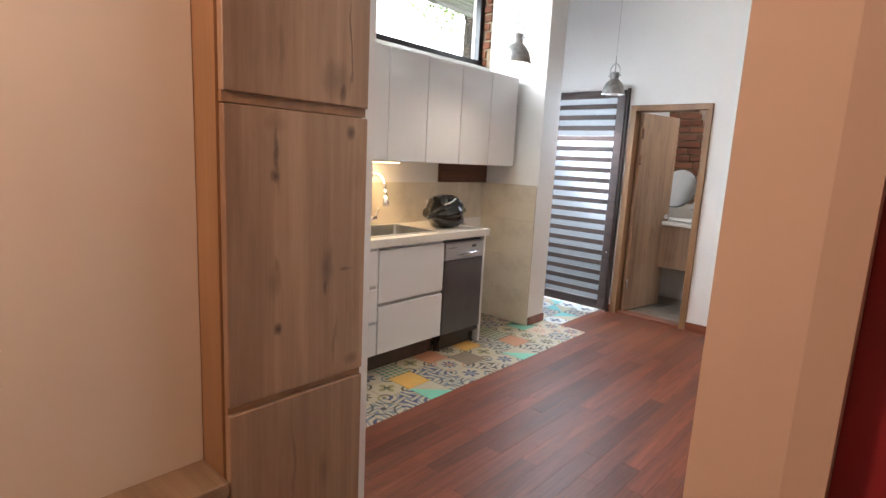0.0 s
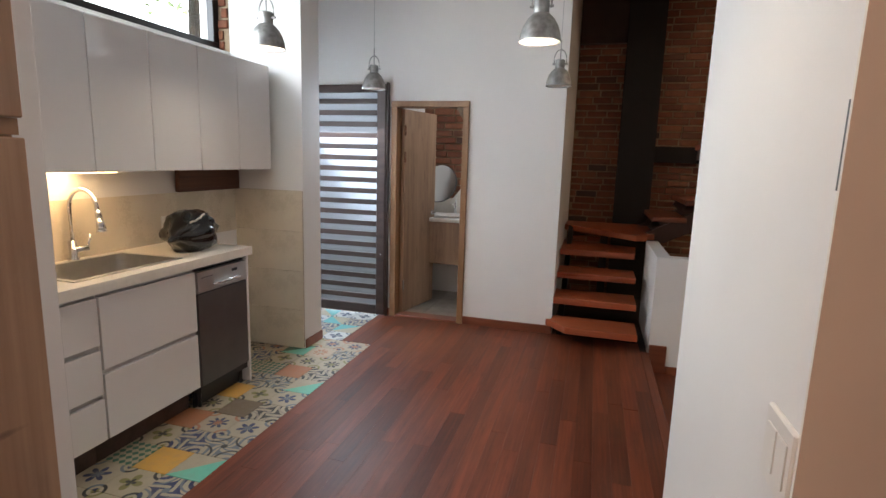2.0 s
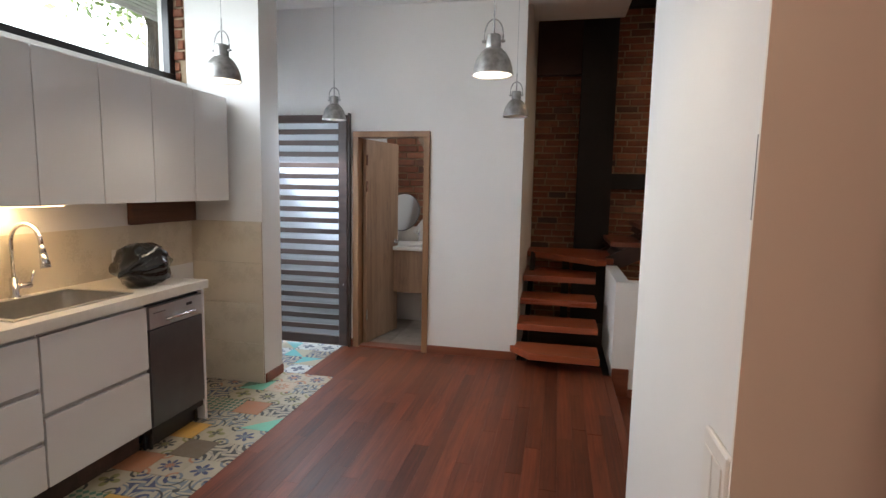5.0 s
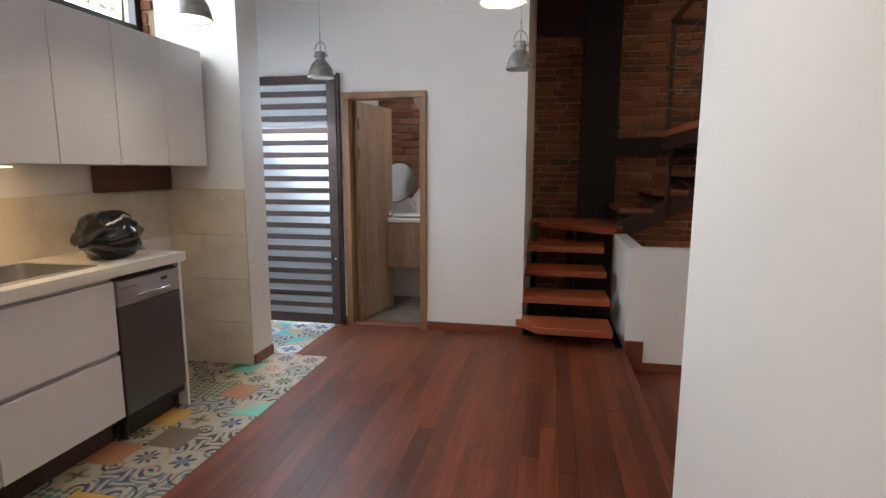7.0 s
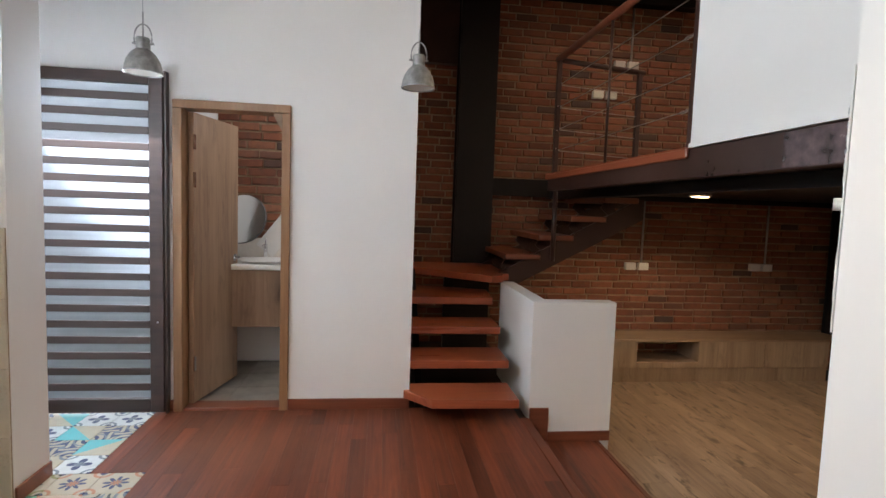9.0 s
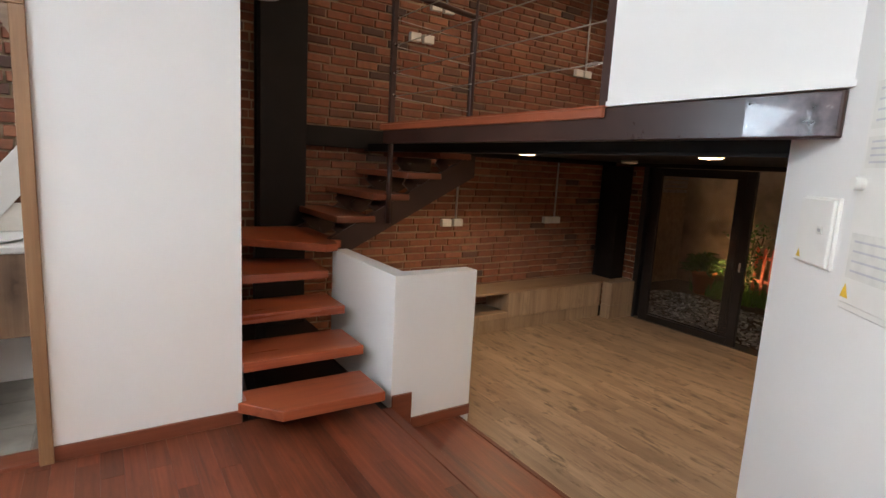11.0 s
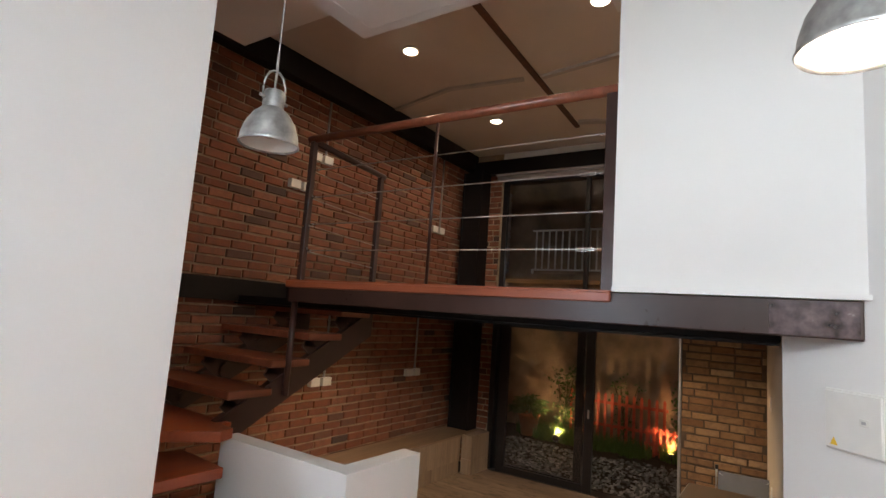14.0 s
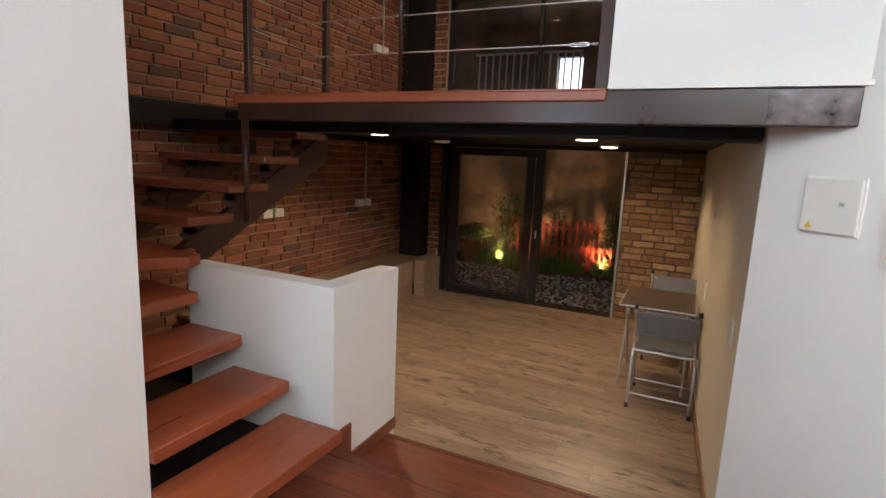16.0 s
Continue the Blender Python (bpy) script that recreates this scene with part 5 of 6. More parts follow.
def sliding_door():
    d = tagged(thing("door_3", "black aluminium sliding glass door, half open to the garden", "door", (4.5, 5.6, LF)), kind="structure")
    top = 1.583
    part("frame", boxes((4.46, 4.62, 6.29, 6.36, LF - 0.02, top), bevel=0.003), ALUBLACK, d)
    part("frame", boxes((4.47, 4.62, 4.042, 4.065, LF - 0.02, top), bevel=0.002), INOX, d, "thin bare aluminium jamb")
    part("track", boxes((4.43, 4.62, 4.066, 6.289, LF - 0.02, LF + 0.006)), ALUBLACK, d)
    for x, y0, y1 in ((4.44, 4.975, 6.20), (4.53, 5.12, 6.285)):
        leaf = part("leaf", boxes((x, x + 0.045, y0, y0 + 0.10, LF + 0.007, top - 0.008), (x, x + 0.045, y1 - 0.11, y1, LF + 0.007, top - 0.008), (x, x + 0.045, y0 + 0.10, y1 - 0.11, LF + 0.007, LF + 0.085), (x, x + 0.045, y0 + 0.10, y1 - 0.11, top - 0.10, top - 0.008), bevel=0.002), ALUBLACK, d)
        bm = bmesh.new()
        bm.faces.new([bm.verts.new(p) for p in ((x + 0.022, y0 + 0.10, LF + 0.085), (x + 0.022, y1 - 0.11, LF + 0.085), (x + 0.022, y1 - 0.11, top - 0.10), (x + 0.022, y0 + 0.10, top - 0.10))])
        g = part("pane", bm, GLASS, leaf)
        g.visible_shadow = False
    part("handle", boxes((4.432, 4.44, 5.015, 5.035, 0.50, 0.60)), INOX, d)


sliding_door()


def mezzanine_window():
    w = tagged(thing("window_2", "black framed window at the end of the mezzanine", "window", (4.6, 5.3, MEZ)), kind="structure")
    x0, x1, top = 4.55, 4.61, 3.52
    part("frame", boxes((x0, x1, 6.29, 6.36, MEZ, top), (x0, x1, 4.30, 4.36, MEZ, top), (x0, x1, 4.36, 6.29, MEZ, 1.80), (x0, x1, 4.36, 6.29, 3.45, top), (x0, x1, 5.14, 5.19, 1.80, 3.45), bevel=0.003), ALUBLACK, w)
    for y0, y1 in ((4.36, 5.14), (5.19, 6.29)):
        bm = bmesh.new()
        bm.faces.new([bm.verts.new(p) for p in ((4.58, y0, 1.80), (4.58, y1, 1.80), (4.58, y1, 3.45), (4.58, y0, 3.45))])
        g = part("pane", bm, GLASS, w)
        g.visible_shadow = False
    r = thing("roller_blind", "rolled-up pale blind over the mezzanine window", "blind", (4.45, 5.2, 3.5))
    part("roll", rod(bmesh.new(), (4.46, 4.35, 3.49), (4.46, 6.40, 3.49), 0.03, 14), EAVE, r, "", True)
    part("headrail", boxes((4.42, 4.509, 4.33, 6.42, 3.523, 3.548)), EAVE, r)


mezzanine_window()


def ceiling_lamp(x, y, z, r, power, mat, label, name="downlight", drop=0.012):
    t = thing(name, label, "light", (x, y, z), "ceiling lights")
    part("ring", lathe(bmesh.new(), [(0.0, 0.0), (r, 0.0), (r, -drop), (r * 0.86, -drop - 0.004), (r * 0.82, -drop + 0.002)], 28, (x, y, z)), WHITEPLASTIC, t, "", True)
    part("lens", lathe(bmesh.new(), [(r * 0.85, -drop - 0.003), (r * 0.7, -drop - 0.012), (0.0, -drop - 0.016)], 28, (x, y, z)), mat, t, "lit lens")
    lamp(name + "_light", "SPOT", look((x, y, z - drop - 0.03), (x, y, z - 1)), power, (1.0, 0.74, 0.48), size=0.05, cone=150)


def mez_ceiling(x, y):
    return 3.86


for x, y in ((1.57, 5.79), (1.58, 4.13), (3.33, 5.87), (3.6, 4.2)):
    ceiling_lamp(x, y, mez_ceiling(x, y) - 0.004, 0.075, 17, LEDWHITE, "small round lit downlight in the upper ceiling")
for x, y, p in ((1.9, 4.02, 11), (3.45, 4.10, 20), (1.83, 5.64, 27)):
    ceiling_lamp(x, y, 1.6295, 0.09, p, LEDWARM, "round lit surface light under the mezzanine", "surface_light", 0.028)
un = thing("surface_light", "round surface light under the mezzanine, unlit", "light", (3.62, 5.95, 1.6295), "ceiling lights")
part("ring", lathe(bmesh.new(), [(0.0, 0.0), (0.09, 0.0), (0.09, -0.028), (0.075, -0.036), (0.0, -0.040)], 28, (3.62, 5.95, 1.6295)), WHITEPLASTIC, un, "", True)
m1 = thing("ceiling_batten", "exposed timber and plaster battens on the upper ceiling", "beam", (2.5, 4.6, 3.6))
for (xa, ya), (xb, yb), w, mt in (((0.9, 4.915), (3.85, 5.085), 0.05, BEAMWOOD), ((2.58, 6.75), (2.37, 5.9), 0.045, EAVE), ((2.37, 5.9), (2.48, 5.13), 0.045, EAVE), ((2.51, 4.96), (2.37, 4.05), 0.05, EAVE), ((3.72, 5.03), (3.85, 4.6), 0.09, EAVE)):
    b = bmesh.new()
    bar(b, (xa, ya, mez_ceiling(xa, ya) - 0.012), (xb, yb, mez_ceiling(xb, yb) - 0.012), w, 0.03)
    part("batten", b, mt, m1)


def folding_set():
    z = LF
    t = thing("folding_table", "small grey folding table with a brown plastic top", "table", (3.0, 3.5, z))
    bm = boxes((2.42, 3.12, 3.20, 3.755, z + 0.675, z + 0.705), bevel=0.012)
    part("tabletop", bm, plain("brown_plastic_top", (0.075, 0.052, 0.035), 0.35, 0.1, 6, 0.05, 60), t, "brown moulded top with a pale rim")
    part("rim", tube(bmesh.new(), [(2.425, 3.205, z + 0.69), (2.425, 3.75, z + 0.69), (3.115, 3.75, z + 0.69), (3.115, 3.205, z + 0.69), (2.425, 3.205, z + 0.69)], 0.009, 8), GREYTUBE, t)
    for xa, xb, y in ((2.50, 3.05, 3.72), (2.50, 3.05, 3.235), (3.05, 2.50, 3.70), (3.05, 2.50, 3.255)):
        part("leg", rod(bmesh.new(), (xa, y, z), (xb, y, z + 0.676), 0.011, 10), GREYTUBE, t, "", True)

    def chair(x, flip, label):
        c = thing("folding_chair", label, "chair", (x, 3.42, z), "folding chairs")
        s = -1 if flip else 1
        y0, y1 = 3.175, 3.60
        for y in (y0, y1):
            part("leg", tube(bmesh.new(), [(x - s * 0.02, y, z + 0.012), (x + s * 0.10, y, z + 0.41), (x + s * 0.02, y, z + 0.755)], 0.0105, 8), GREYTUBE, c, "", True)
            part("leg", tube(bmesh.new(), [(x + s * 0.42, y - 0.012, z + 0.012), (x + s * 0.06, y - 0.012, z + 0.425)], 0.0105, 8), GREYTUBE, c, "", True)
            part("foot", rod(bmesh.new(), (x - s * 0.02, y, z), (x - s * 0.017, y, z + 0.035), 0.014, 8), DARKPLASTIC, c)
            part("foot", rod(bmesh.new(), (x + s * 0.425, y - 0.012, z), (x + s * 0.40, y - 0.012, z + 0.035), 0.014, 8), DARKPLASTIC, c)
            part("cap", rod(bmesh.new(), (x + s * 0.02, y, z + 0.75), (x + s * 0.018, y, z + 0.785), 0.014, 8), DARKPLASTIC, c)
        part("crossbar", rod(bmesh.new(), (x + s * 0.02, y0, z + 0.10), (x + s * 0.02, y1, z + 0.10), 0.008, 8), GREYTUBE, c)
        part("crossbar", rod(bmesh.new(), (x + s * 0.06, y0, z + 0.425), (x + s * 0.06, y1, z + 0.425), 0.011, 8), GREYTUBE, c)
        part("crossbar", rod(bmesh.new(), (x + s * 0.33, y0, z + 0.10), (x + s * 0.33, y1, z + 0.10), 0.008, 8), GREYTUBE, c)
        part("seat", boxes((min(x + s * 0.06, x + s * 0.40), max(x + s * 0.06, x + s * 0.40), y0 + 0.015, y1 - 0.015, z + 0.438, z + 0.454), bevel=0.006), GREYPLASTIC, c, "grey plastic seat")
        bm = boxes((-0.007, 0.007, y0 + 0.012, y1 - 0.012, 0.0, 0.185), bevel=0.005)
        bm.transform(Matrix.Translation((x + s * 0.047, 0, z + 0.555)) @ pose(0, 0, 0, 0, -s * 13, 0))
        part("backrest", bm, GREYPLASTIC, c, "grey plastic backrest")
        pts = [(x + s * 0.016, y0 + 0.02, z + 0.72), (x + s * 0.016, y0 + 0.06, z + 0.695), (x + s * 0.016, y1 - 0.06, z + 0.695), (x + s * 0.016, y1 - 0.02, z + 0.72)]
        part("grip_wire", tube(bmesh.new(), pts, 0.005, 6), GREYTUBE, c, "bent wire across the backrest", True)

    chair(2.13, False, "grey folding chair pushed against the table")
    chair(3.62, True, "grey folding chair on the table's far side")


folding_set()

# ---- garden court ----
structure("ground_court", boxes((4.62, 8.0, 2.9, 8.2, -0.7, -0.432)), SOIL, "soil of the small garden court", "ground")
structure("wall_court", boxes((7.9, 8.1, 2.8, 8.3, -0.6, 2.60), (7.9, 8.1, 2.8, 5.35, 2.60, 4.35), (7.9, 8.1, 5.80, 8.3, 2.60, 4.35), (7.9, 8.1, 5.35, 5.80, 3.3, 4.35)), CONCRETE, "stained rendered wall behind the garden", "wall")
court_left = structure("wall_court_left", boxes((4.76, 7.9, 7.9, 8.1, -0.6, 4.35)), MORTAR, "grey painted brick wall of the court", "wall")
structure("wall_court_right", boxes((4.75, 7.9, 2.8, 2.95, -0.6, 4.35)), CONCRETE, "rendered side wall of the court", "wall")
structure("wall_court_near", boxes((4.76, 4.80, 6.9, 7.9, -0.6, 4.35)), CONCRETE, "rendered wall beside the garden door", "wall")


def pebbles():
    rnd = random.Random(5)
    vs, fs = [], []
    base = bmesh.new()
    bmesh.ops.create_icosphere(base, subdivisions=1, radius=1)
    bv, bf = [v.co.copy() for v in base.verts], [tuple(v.index for v in f.verts) for f in base.faces]
    for _ in range(3400):
        x, y = rnd.uniform(4.65, 7.0), rnd.uniform(3.3, 7.4)
        if x > 6.72 + 0.12 * math.sin(y * 3):
            continue
        s = rnd.uniform(0.02, 0.042)
        m = Matrix.Translation((x, y, -0.425 + rnd.uniform(0, 0.012))) @ pose(0, 0, 0, rnd.uniform(-25, 25), rnd.uniform(-25, 25), rnd.uniform(0, 360)) @ Matrix.Diagonal((s, s * rnd.uniform(0.5, 0.8), s * rnd.uniform(0.3, 0.5), 1))
        o = len(vs)
        vs += [tuple(m @ p) for p in bv]
        fs += [tuple(i + o for i in f) for f in bf]
    me = bpy.data.meshes.new("gravel")
    me.from_pydata(vs, [], fs)
    me.materials.append(STONEMAT)
    tagged(new("gravel", me), "grey pebbles covering the court", "gravel", kind="stuff")


pebbles()


def blades(name, spots, count, h0, h1, mat, label, width=0.012, lean=0.4, seed=3):
    rnd = random.Random(seed)
    vs, fs = [], []
    for _ in range(count):
        cx, cy, rad = rnd.choice(spots)
        a, q = rnd.uniform(0, math.tau), rad * math.sqrt(rnd.random())
        x, y, h = cx + q * math.cos(a), cy + q * math.sin(a), rnd.uniform(h0, h1)
        d = rnd.uniform(0, math.tau)
        dx, dy, l = math.cos(d), math.sin(d), lean * h * rnd.random()
        o = len(vs)
        for t in (0, 0.5, 1.0):
            w = width * (1 - 0.85 * t)
            px, py, pz = x + dx * l * t * t, y + dy * l * t * t, -0.432 + h * t
            vs += [(px - dy * w / 2, py + dx * w / 2, pz), (px + dy * w / 2, py - dx * w / 2, pz)]
        fs += [(o, o + 1, o + 3, o + 2), (o + 2, o + 3, o + 5, o + 4)]
    me = bpy.data.meshes.new(name)
    me.from_pydata(vs, [], fs)
    me.materials.append(mat)
    tagged(new(name, me), label, "grass", kind="stuff")


blades("grass", [(7.25, 6.6, 0.3), (7.25, 6.2, 0.28), (7.3, 5.7, 0.32), (7.25, 5.2, 0.3), (7.35, 4.6, 0.2), (7.4, 7.0, 0.28)], 3400, 0.10, 0.26, GRASSM, "long grass along the court's planting bed")


def leafy(name, at, height, spread, count, leaf, mat, label, seed, stems=4):
    rnd = random.Random(seed)
    p = thing(name, label, "plant", at)
    bm, tips = bmesh.new(), []
    for _ in range(stems):
        a = rnd.uniform(0, math.tau)
        pts = [Vector(at)]
        for k in range(1, 5):
            pts.append(Vector(at) + Vector((math.cos(a) * spread * 0.7 * (k / 4) ** 1.5 + rnd.uniform(-0.03, 0.03), math.sin(a) * spread * 0.7 * (k / 4) ** 1.5 + rnd.uniform(-0.03, 0.03), height * k / 4)))
        tube(bm, pts, 0.008, 5)
        tips += pts[1:]
    part("stems", bm, BARK, p)
    vs, fs = [], []
    for _ in range(count):
        c = rnd.choice(tips) + Vector((rnd.gauss(0, spread * 0.3), rnd.gauss(0, spread * 0.3), rnd.gauss(0, height * 0.1)))
        c.z = max(c.z, at[2] + 0.05)
        m = Matrix.Translation(c) @ pose(0, 0, 0, rnd.uniform(-70, 70), rnd.uniform(-40, 40), rnd.uniform(0, 360))
        s = leaf * rnd.uniform(0.6, 1.3)
        o = len(vs)
        vs += [tuple(m @ Vector(q)) for q in ((0, 0, 0), (0.3 * s, 0.5 * s, 0.05 * s), (0, s, -0.06 * s), (-0.3 * s, 0.5 * s, 0.05 * s))]
        fs += [(o, o + 1, o + 2), (o, o + 2, o + 3)]
    me = bpy.data.meshes.new("foliage")
    me.from_pydata(vs, [], fs)
    me.materials.append(mat)
    f = new("foliage", me)
    f.parent = p
    f.matrix_parent_inverse = Matrix.Translation(at).inverted()


leafy("shrub", (7.35, 6.4, -0.432), 1.05, 0.30, 420, 0.07, LEAF, "thin leafy shrub lit from below", 11, 5)
leafy("shrub", (7.5, 4.5, -0.432), 1.05, 0.25, 360, 0.07, LEAF, "leafy shrub beside the fence", 12, 5)
leafy("shrub", (7.6, 5.4, -0.432), 1.0, 0.25, 260, 0.06, LEAF, "low shrub behind the fence", 13, 4)


def potted():
    t = thing("potted_plant", "bushy plant in a terracotta pot", "plant", (7.2, 6.98, -0.432))
    part("pot", lathe(bmesh.new(), [(0.0, 0.0), (0.13, 0.0), (0.18, 0.33), (0.20, 0.33), (0.20, 0.38), (0.17, 0.38), (0.165, 0.34), (0.0, 0.34)], 24, (7.2, 6.98, -0.432)), TERRACOTTA, t, "terracotta pot", True)
    rnd = random.Random(8)
    vs, fs = [], []
    for _ in range(220):
        d, a, e = rnd.uniform(0.12, 0.34), rnd.uniform(0, math.tau), rnd.uniform(0.1, 1.3)
        c = Vector((7.2 + d * math.cos(a) * math.cos(e), 6.98 + d * math.sin(a) * math.cos(e), -0.07 + d * math.sin(e)))
        m = Matrix.Translation(c) @ pose(0, 0, 0, rnd.uniform(-60, 60), rnd.uniform(-60, 60), math.degrees(a) - 90)
        o = len(vs)
        vs += [tuple(m @ Vector(q)) for q in ((0, -0.08, 0), (0.03, 0.02, 0.01), (0, 0.12, -0.02), (-0.03, 0.02, 0.01))]
        fs += [(o, o + 1, o + 2), (o, o + 2, o + 3)]
    me = bpy.data.meshes.new("foliage")
    me.from_pydata(vs, [], fs)
    me.materials.append(LEAF)
    f = new("foliage", me)
    f.parent = t
    f.matrix_parent_inverse = Matrix.Translation(t.location).inverted()


potted()


def picket_fence(x, y0, y1, h, n, label):
    f = thing("picket_fence", label, "fence", (x, (y0 + y1) / 2, -0.432), "red garden fences")
    for z in (h * 0.35, h * 0.78):
        part("rail", boxes((x, x + 0.018, y0, y1, -0.432 + z, -0.432 + z + 0.05), bevel=0.002), REDPAINT, f)
    for i in range(n):
        y = y0 + 0.03 + (y1 - y0 - 0.1) * i / (n - 1)
        b = bmesh.new()
        pts = [(0, 0), (0.045, 0), (0.045, h - 0.03), (0.0225, h), (0, h - 0.03)]
        lo, hi = [b.verts.new((x - 0.014, y + p, -0.432 + q)) for p, q in pts], [b.verts.new((x - 0.001, y + p, -0.432 + q)) for p, q in pts]
        b.faces.new(lo)
        b.faces.new(hi[::-1])
        for k in range(5):
            b.faces.new((lo[k], lo[(k + 1) % 5], hi[(k + 1) % 5], hi[k]))
        part("picket", b, REDPAINT, f)


picket_fence(7.55, 4.72, 6.38, 0.88, 14, "tall red picket fence at the back of the bed")
picket_fence(7.40, 4.45, 5.05, 0.46, 6, "low red picket fence beside the lamp")


def uplight(x, y, lens, colr, power):
    u = thing("garden_spotlight", "small black garden spotlight, lit, on a spike", "light", (x, y, -0.432), "garden spotlights")
    bm = rod(bmesh.new(), (x, y, -0.40), (x + 0.05, y, -0.33), 0.05, 16, 0.055)
    part("head", bm, DARKPLASTIC, u, "", True)
    part("spike", rod(bmesh.new(), (x, y, -0.432), (x, y, -0.40), 0.012, 8), DARKPLASTIC, u)
    part("lens", rod(bmesh.new(), (x + 0.0505, y, -0.3295), (x + 0.056, y, -0.322), 0.048, 16), lens, u, "lit lens", True)
    lamp("garden_spot", "SPOT", look((x + 0.075, y, -0.295), (x + 0.5, y, 0.55)), power, colr, size=0.03, cone=130)


uplight(7.0, 6.40, UPLIGHTY, (1.0, 0.62, 0.28), 30)
uplight(7.2, 4.61, UPLIGHTO, (1.0, 0.48, 0.20), 24)

# upper court: barred opening to the open air
bars = tagged(thing("window_3", "white barred opening high in the court wall", "window", (7.9, 6.3, 2.6)), kind="structure")
for i in range(15):
    y = 5.37 + 0.135 * i
    part("bar", boxes((7.80, 7.83, y, y + 0.024, 2.60, 3.35)), WHITEPLASTIC, bars)
part("rail", boxes((7.79, 7.84, 5.35, 7.35, 2.57, 2.60), (7.79, 7.84, 5.35, 7.35, 3.35, 3.38), (7.79, 7.84, 7.32, 7.35, 2.42, 2.57), (7.79, 7.84, 5.35, 5.38, 2.42, 2.57)), WHITEPLASTIC, bars)
structure("balcony_slab", boxes((6.9, 7.9, 2.95, 7.9, 2.32, 2.42)), CONCRETE, "concrete gallery in the court", "floor")

# ---- outside the strip window ----
structure("ground", boxes((-80, -3.43, -60, 80, -0.4, -0.25), (-3.43, -2.46, 5.31, 80, -0.4, -0.05)), LAWN, "grass ground outside", "ground")
ev = thing("eave", "pale slatted eave outside the strip window", "eave", (-3.9, 2.4, 3.2))
for i in range(11):
    x = -3.48 - 0.085 * i
    part("board", boxes((x - 0.058, x, -1.0, 6.0, 3.21, 3.235)), EAVE, ev)
part("fascia", boxes((-4.43, -4.40, -1.0, 6.0, 3.17, 3.32)), EAVE, ev)
part("roofing", boxes((-4.42, -3.43, -1.0, 6.0, 3.26, 3.30)), DARKPLASTIC, ev)
structure("backdrop", boxes((-90.2, -90, -60, 200, -1, 90)), SKYGLOW, "bright hazy sky far beyond the trees", "sky")


def tree(at, height, crown, count, seed, label):
    rnd = random.Random(seed)
    t = thing("tree", label, "tree", at, "trees outside the window")
    o = Vector(at)
    bm, tips = bmesh.new(), []
    rod(bm, o, o + Vector((0.1, 0.05, height * 0.6)), 0.16, 10, 0.09)
    for k in range(9):
        a, z = rnd.uniform(0, math.tau), height * rnd.uniform(0.35, 0.6)
        s = o + Vector((0.08, 0.04, z))
        e = s + Vector((math.cos(a) * crown * rnd.uniform(0.4, 0.9), math.sin(a) * crown * rnd.uniform(0.4, 0.9), height * rnd.uniform(0.1, 0.4)))
        mid = (s + e) / 2 + Vector((0, 0, 0.2))
        rod(bm, s, mid, 0.06, 6, 0.04)
        rod(bm, mid, e, 0.04, 6, 0.015)
        tips += [mid, e, (mid + e) / 2]
    part("trunk", bm, BARK, t)
    vs, fs = [], []
    for _ in range(count):
        c = rnd.choice(tips)
        c = c + Vector([rnd.gauss(0, crown * 0.17) for _ in range(3)])
        m = Matrix.Translation(c) @ pose(0, 0, 0, rnd.uniform(0, 360), rnd.uniform(0, 360), rnd.uniform(0, 360))
        s = rnd.uniform(0.06, 0.14)
        i = len(vs)
        vs += [tuple(m @ Vector(q)) for q in ((0, -s, 0), (0.45 * s, 0, 0.1 * s), (0, s, 0), (-0.45 * s, 0, 0.1 * s))]
        fs += [(i, i + 1, i + 2, i + 3)]
    me = bpy.data.meshes.new("crown")
    me.from_pydata(vs, [], fs)
    me.materials.append(PALELEAF)
    f = new("crown", me)
    f.parent = t
    f.matrix_parent_inverse = Matrix.Translation(at).inverted()


tree((-8.7, 9.9, -0.3), 12.2, 2.9, 22000, 21, "broad leafy tree in sunlight")

# ---- pieces of walls and floors ----


def wood_floor():
    rnd = random.Random(4)
    w, x = 0.0939, -2.10
    y_end = 4.978
    while x < 0.03:
        # the tiles by the slatted door cut the planks short
        lim = y_end if x > -2.36 else 4.07
        y = 1.0 - rnd.random() * 0.9
        while y < lim:
            ln = rnd.choice((0.6, 0.9, 1.2, 1.5))
            a, b = max(y, 1.0), min(y + ln, lim)
            y += ln
            if b - a > 0.04:
                piece("plank", REDWOOD, w - 0.0006, round(b - a, 2) - 0.0006, 0.0155, 0.0005, Matrix.Translation((x + w / 2, (a + b) / 2, -0.0155 + rnd.uniform(-0.0004, 0.0004))), floor_wood)
        x += w
    for x, ww in ((-2.10 - w, w), (-2.10 - 2 * w, w), (-2.373, 0.0845)):
        piece("plank", REDWOOD, ww - 0.0006, 0.83, 0.0155, 0.0005, Matrix.Translation((x + ww / 2, 4.147 + 0.415, -0.0155)), floor_wood)


wood_floor()


def laminate():
    rnd = random.Random(6)
    w, x = 0.19, 0.642
    while x < 4.45:
        y = 3.0 - rnd.random() * 1.1
        while y < 6.5:
            a, b = max(y, 3.0), min(y + 1.2, 6.5)
            y += 1.2
            if b - a > 0.05:
                piece("plank", LAMINATE, w - 0.001, round(b - a, 2) - 0.001, 0.0135, 0.0008, Matrix.Translation((x + w / 2, (a + b) / 2, LF - 0.0135)), floor_living)
        x += w


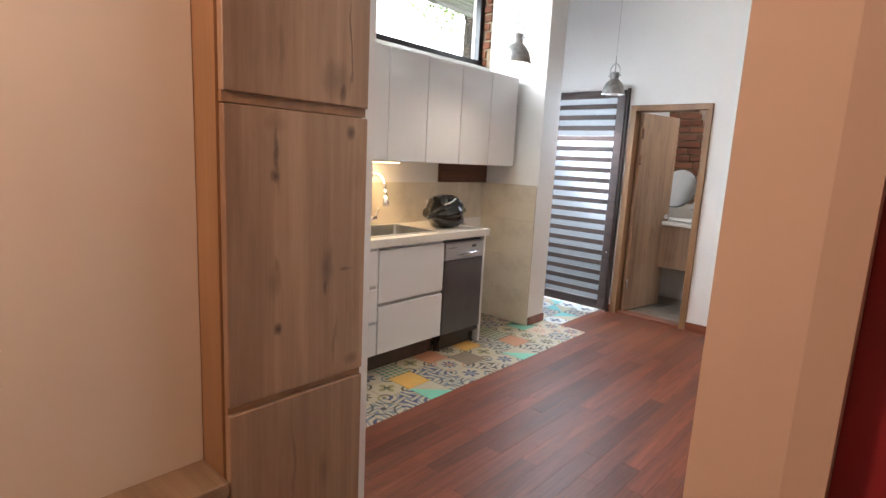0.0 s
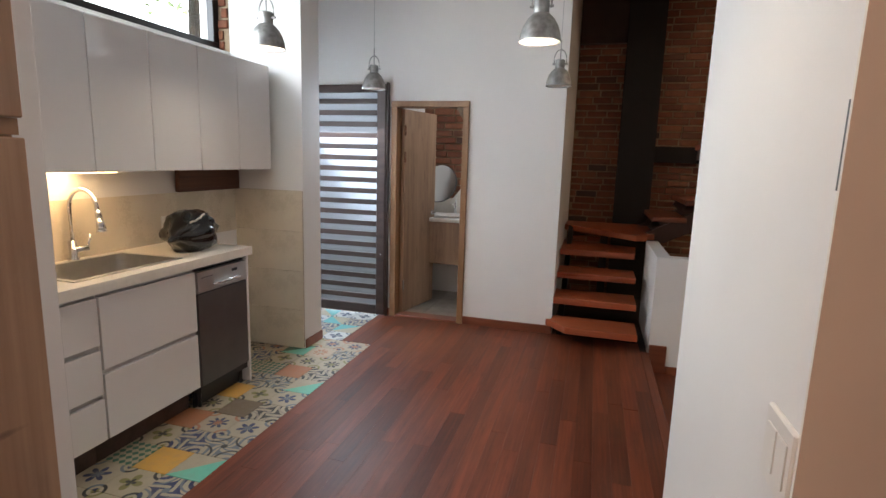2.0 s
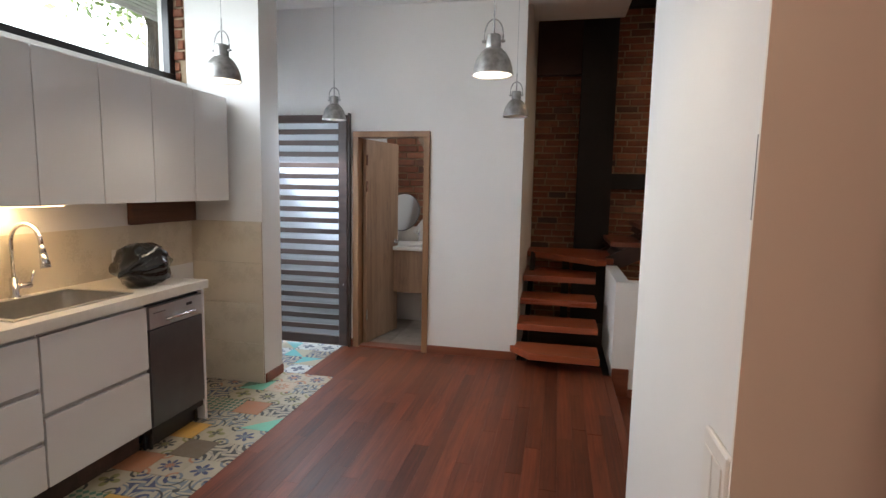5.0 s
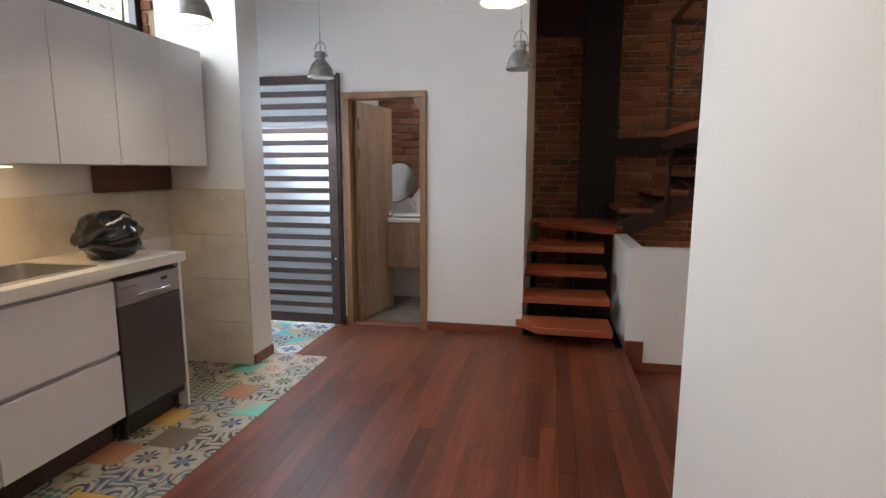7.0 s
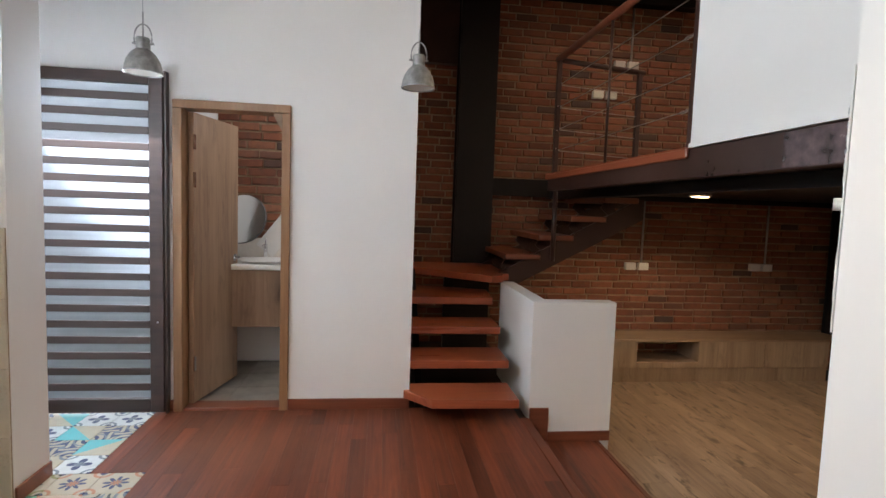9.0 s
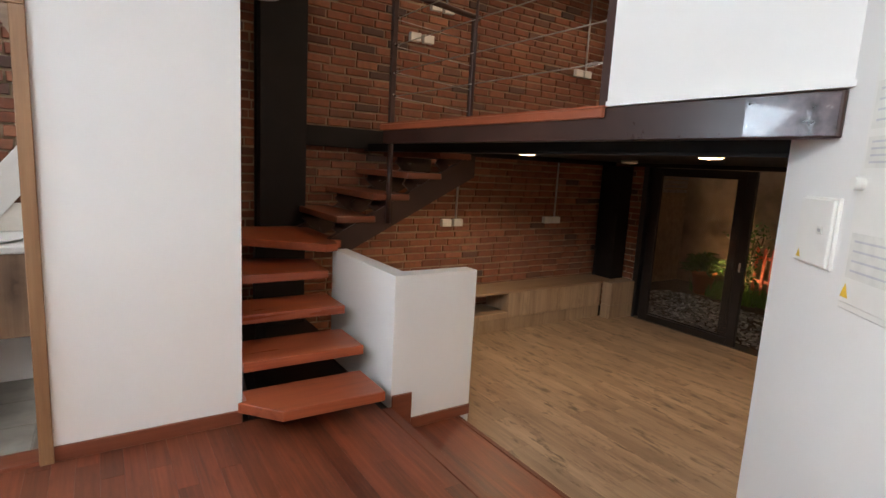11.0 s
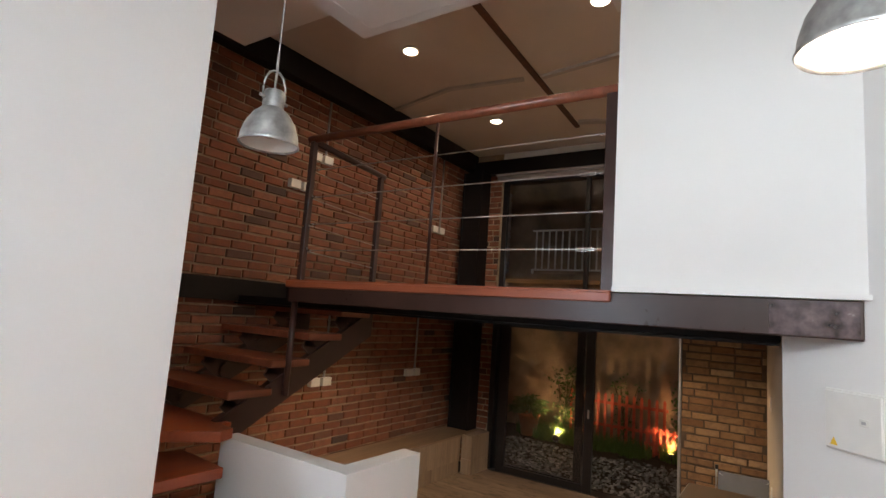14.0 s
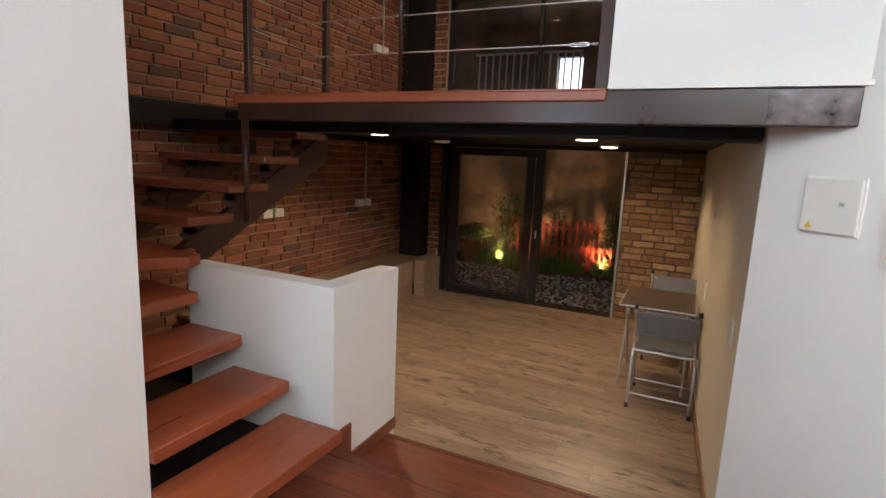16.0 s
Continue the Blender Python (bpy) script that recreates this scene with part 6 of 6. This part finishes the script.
laminate()
tile_bed = structure("floor_tiles", boxes((-3.168, -2.101, 0.865, 4.07, -0.0155, -0.004), (-3.168, -2.37, 4.07, 5.25, -0.0155, -0.004)), MORTAR, "patchwork of patterned cement tiles along the kitchen", "floor")


def cement_tiles():
    rnd = random.Random(9)
    cols = ["gshgbwbhwkgrsgs", "kfosrnfgtkyrsok", "fbcftkogcfHkfco", "frkgwbfocsrHkbf", "gkbfosrckfwtbgs"]
    y0 = 1.945 - 5 * 0.2
    for i in range(5):
        for j in range(16):
            y = y0 + 0.2 * (j + 0.5)
            if y > (4.1 if i < 3 else 4.0):
                continue
            k = cols[i][(j - 4) % 15]
            m = Matrix.Translation((-2.10 - 0.2 * (i + 0.5), y, -0.0085)) @ pose(0, 0, 0, 0, 0, rnd.choice((0, 90, 180, 270)) if k not in "hH" else 180)
            piece("tile", TILES[k], 0.197, 0.197, 0.0085, 0.001, m, tile_bed)
    for i in range(4):
        for j in range(6):
            k = "uTsugubsTubugsuTsbguusTb"[i * 6 + j]
            m = Matrix.Translation((-2.475 - 0.2 * i, 4.247 + 0.2 * j, -0.0085)) @ pose(0, 0, 0, 0, 0, rnd.choice((0, 90, 180, 270)))
            piece("tile", TILES[k], 0.197, 0.197, 0.0085, 0.001, m, tile_bed)


cement_tiles()
pier_tiles = structure("pier_tile_bed", boxes((-3.163, -2.562, 3.8745, 3.88, 0.0, 1.266)), MORTAR, "large beige ceramic tiles on the kitchen pier", "wall tiles")
for i in range(4):
    piece("tile", WALLTILE, 0.599, 0.314, 0.0075, 0.0012, Matrix.Translation((-2.8625, 3.8745, 0.158 + 0.3165 * i)) @ pose(0, 0, 0, 90, 0, 0), pier_tiles)
for i in range(4):
    for j in range(3):
        piece("tile", BATHTILE, 0.345, 0.332, 0.007, 0.002, Matrix.Translation((-2.15 + 0.35 * i, 5.275 + 0.337 * j, -0.008)), floor_bath)

brick_wall(wall_brick, BRICK, (-0.69, 6.912, -0.34), (1, 0, 0), (0, -1, 0), 5.20, 4.19, (1.6, 4.2, 0.47, 1.97), seed=2)
brick_wall(wall_glass, BRICK, (4.512, 6.89, -0.34), (0, -1, 0), (-1, 0, 0), 0.53, 4.0, (0, 0, 0, 0), seed=3)
brick_wall(wall_pale, PALEBRICK, (4.512, 4.04, -0.34), (0, -1, 0), (-1, 0, 0), 0.80, 1.92, (0, 1, 0.3, 1.95), seed=4)
brick_wall(wall_bath, BRICK, (-2.335, 6.17, 0.0), (1, 0, 0), (0, -1, 0), 1.41, 2.5, (0.2, 1.0, 1.2, 2.2), seed=5)
brick_wall(reveal, BRICK, (-3.268, 3.885, 2.31), (1, 0, 0), (0, -1, 0), 0.096, 0.86, (0, 1, 0, 1), seed=6)
brick_wall(court_left, GREYBRICK, (7.88, 7.9, 1.2), (-1, 0, 0), (0, -1, 0), 3.1, 3.0, (0, 0, 0, 0), seed=7)
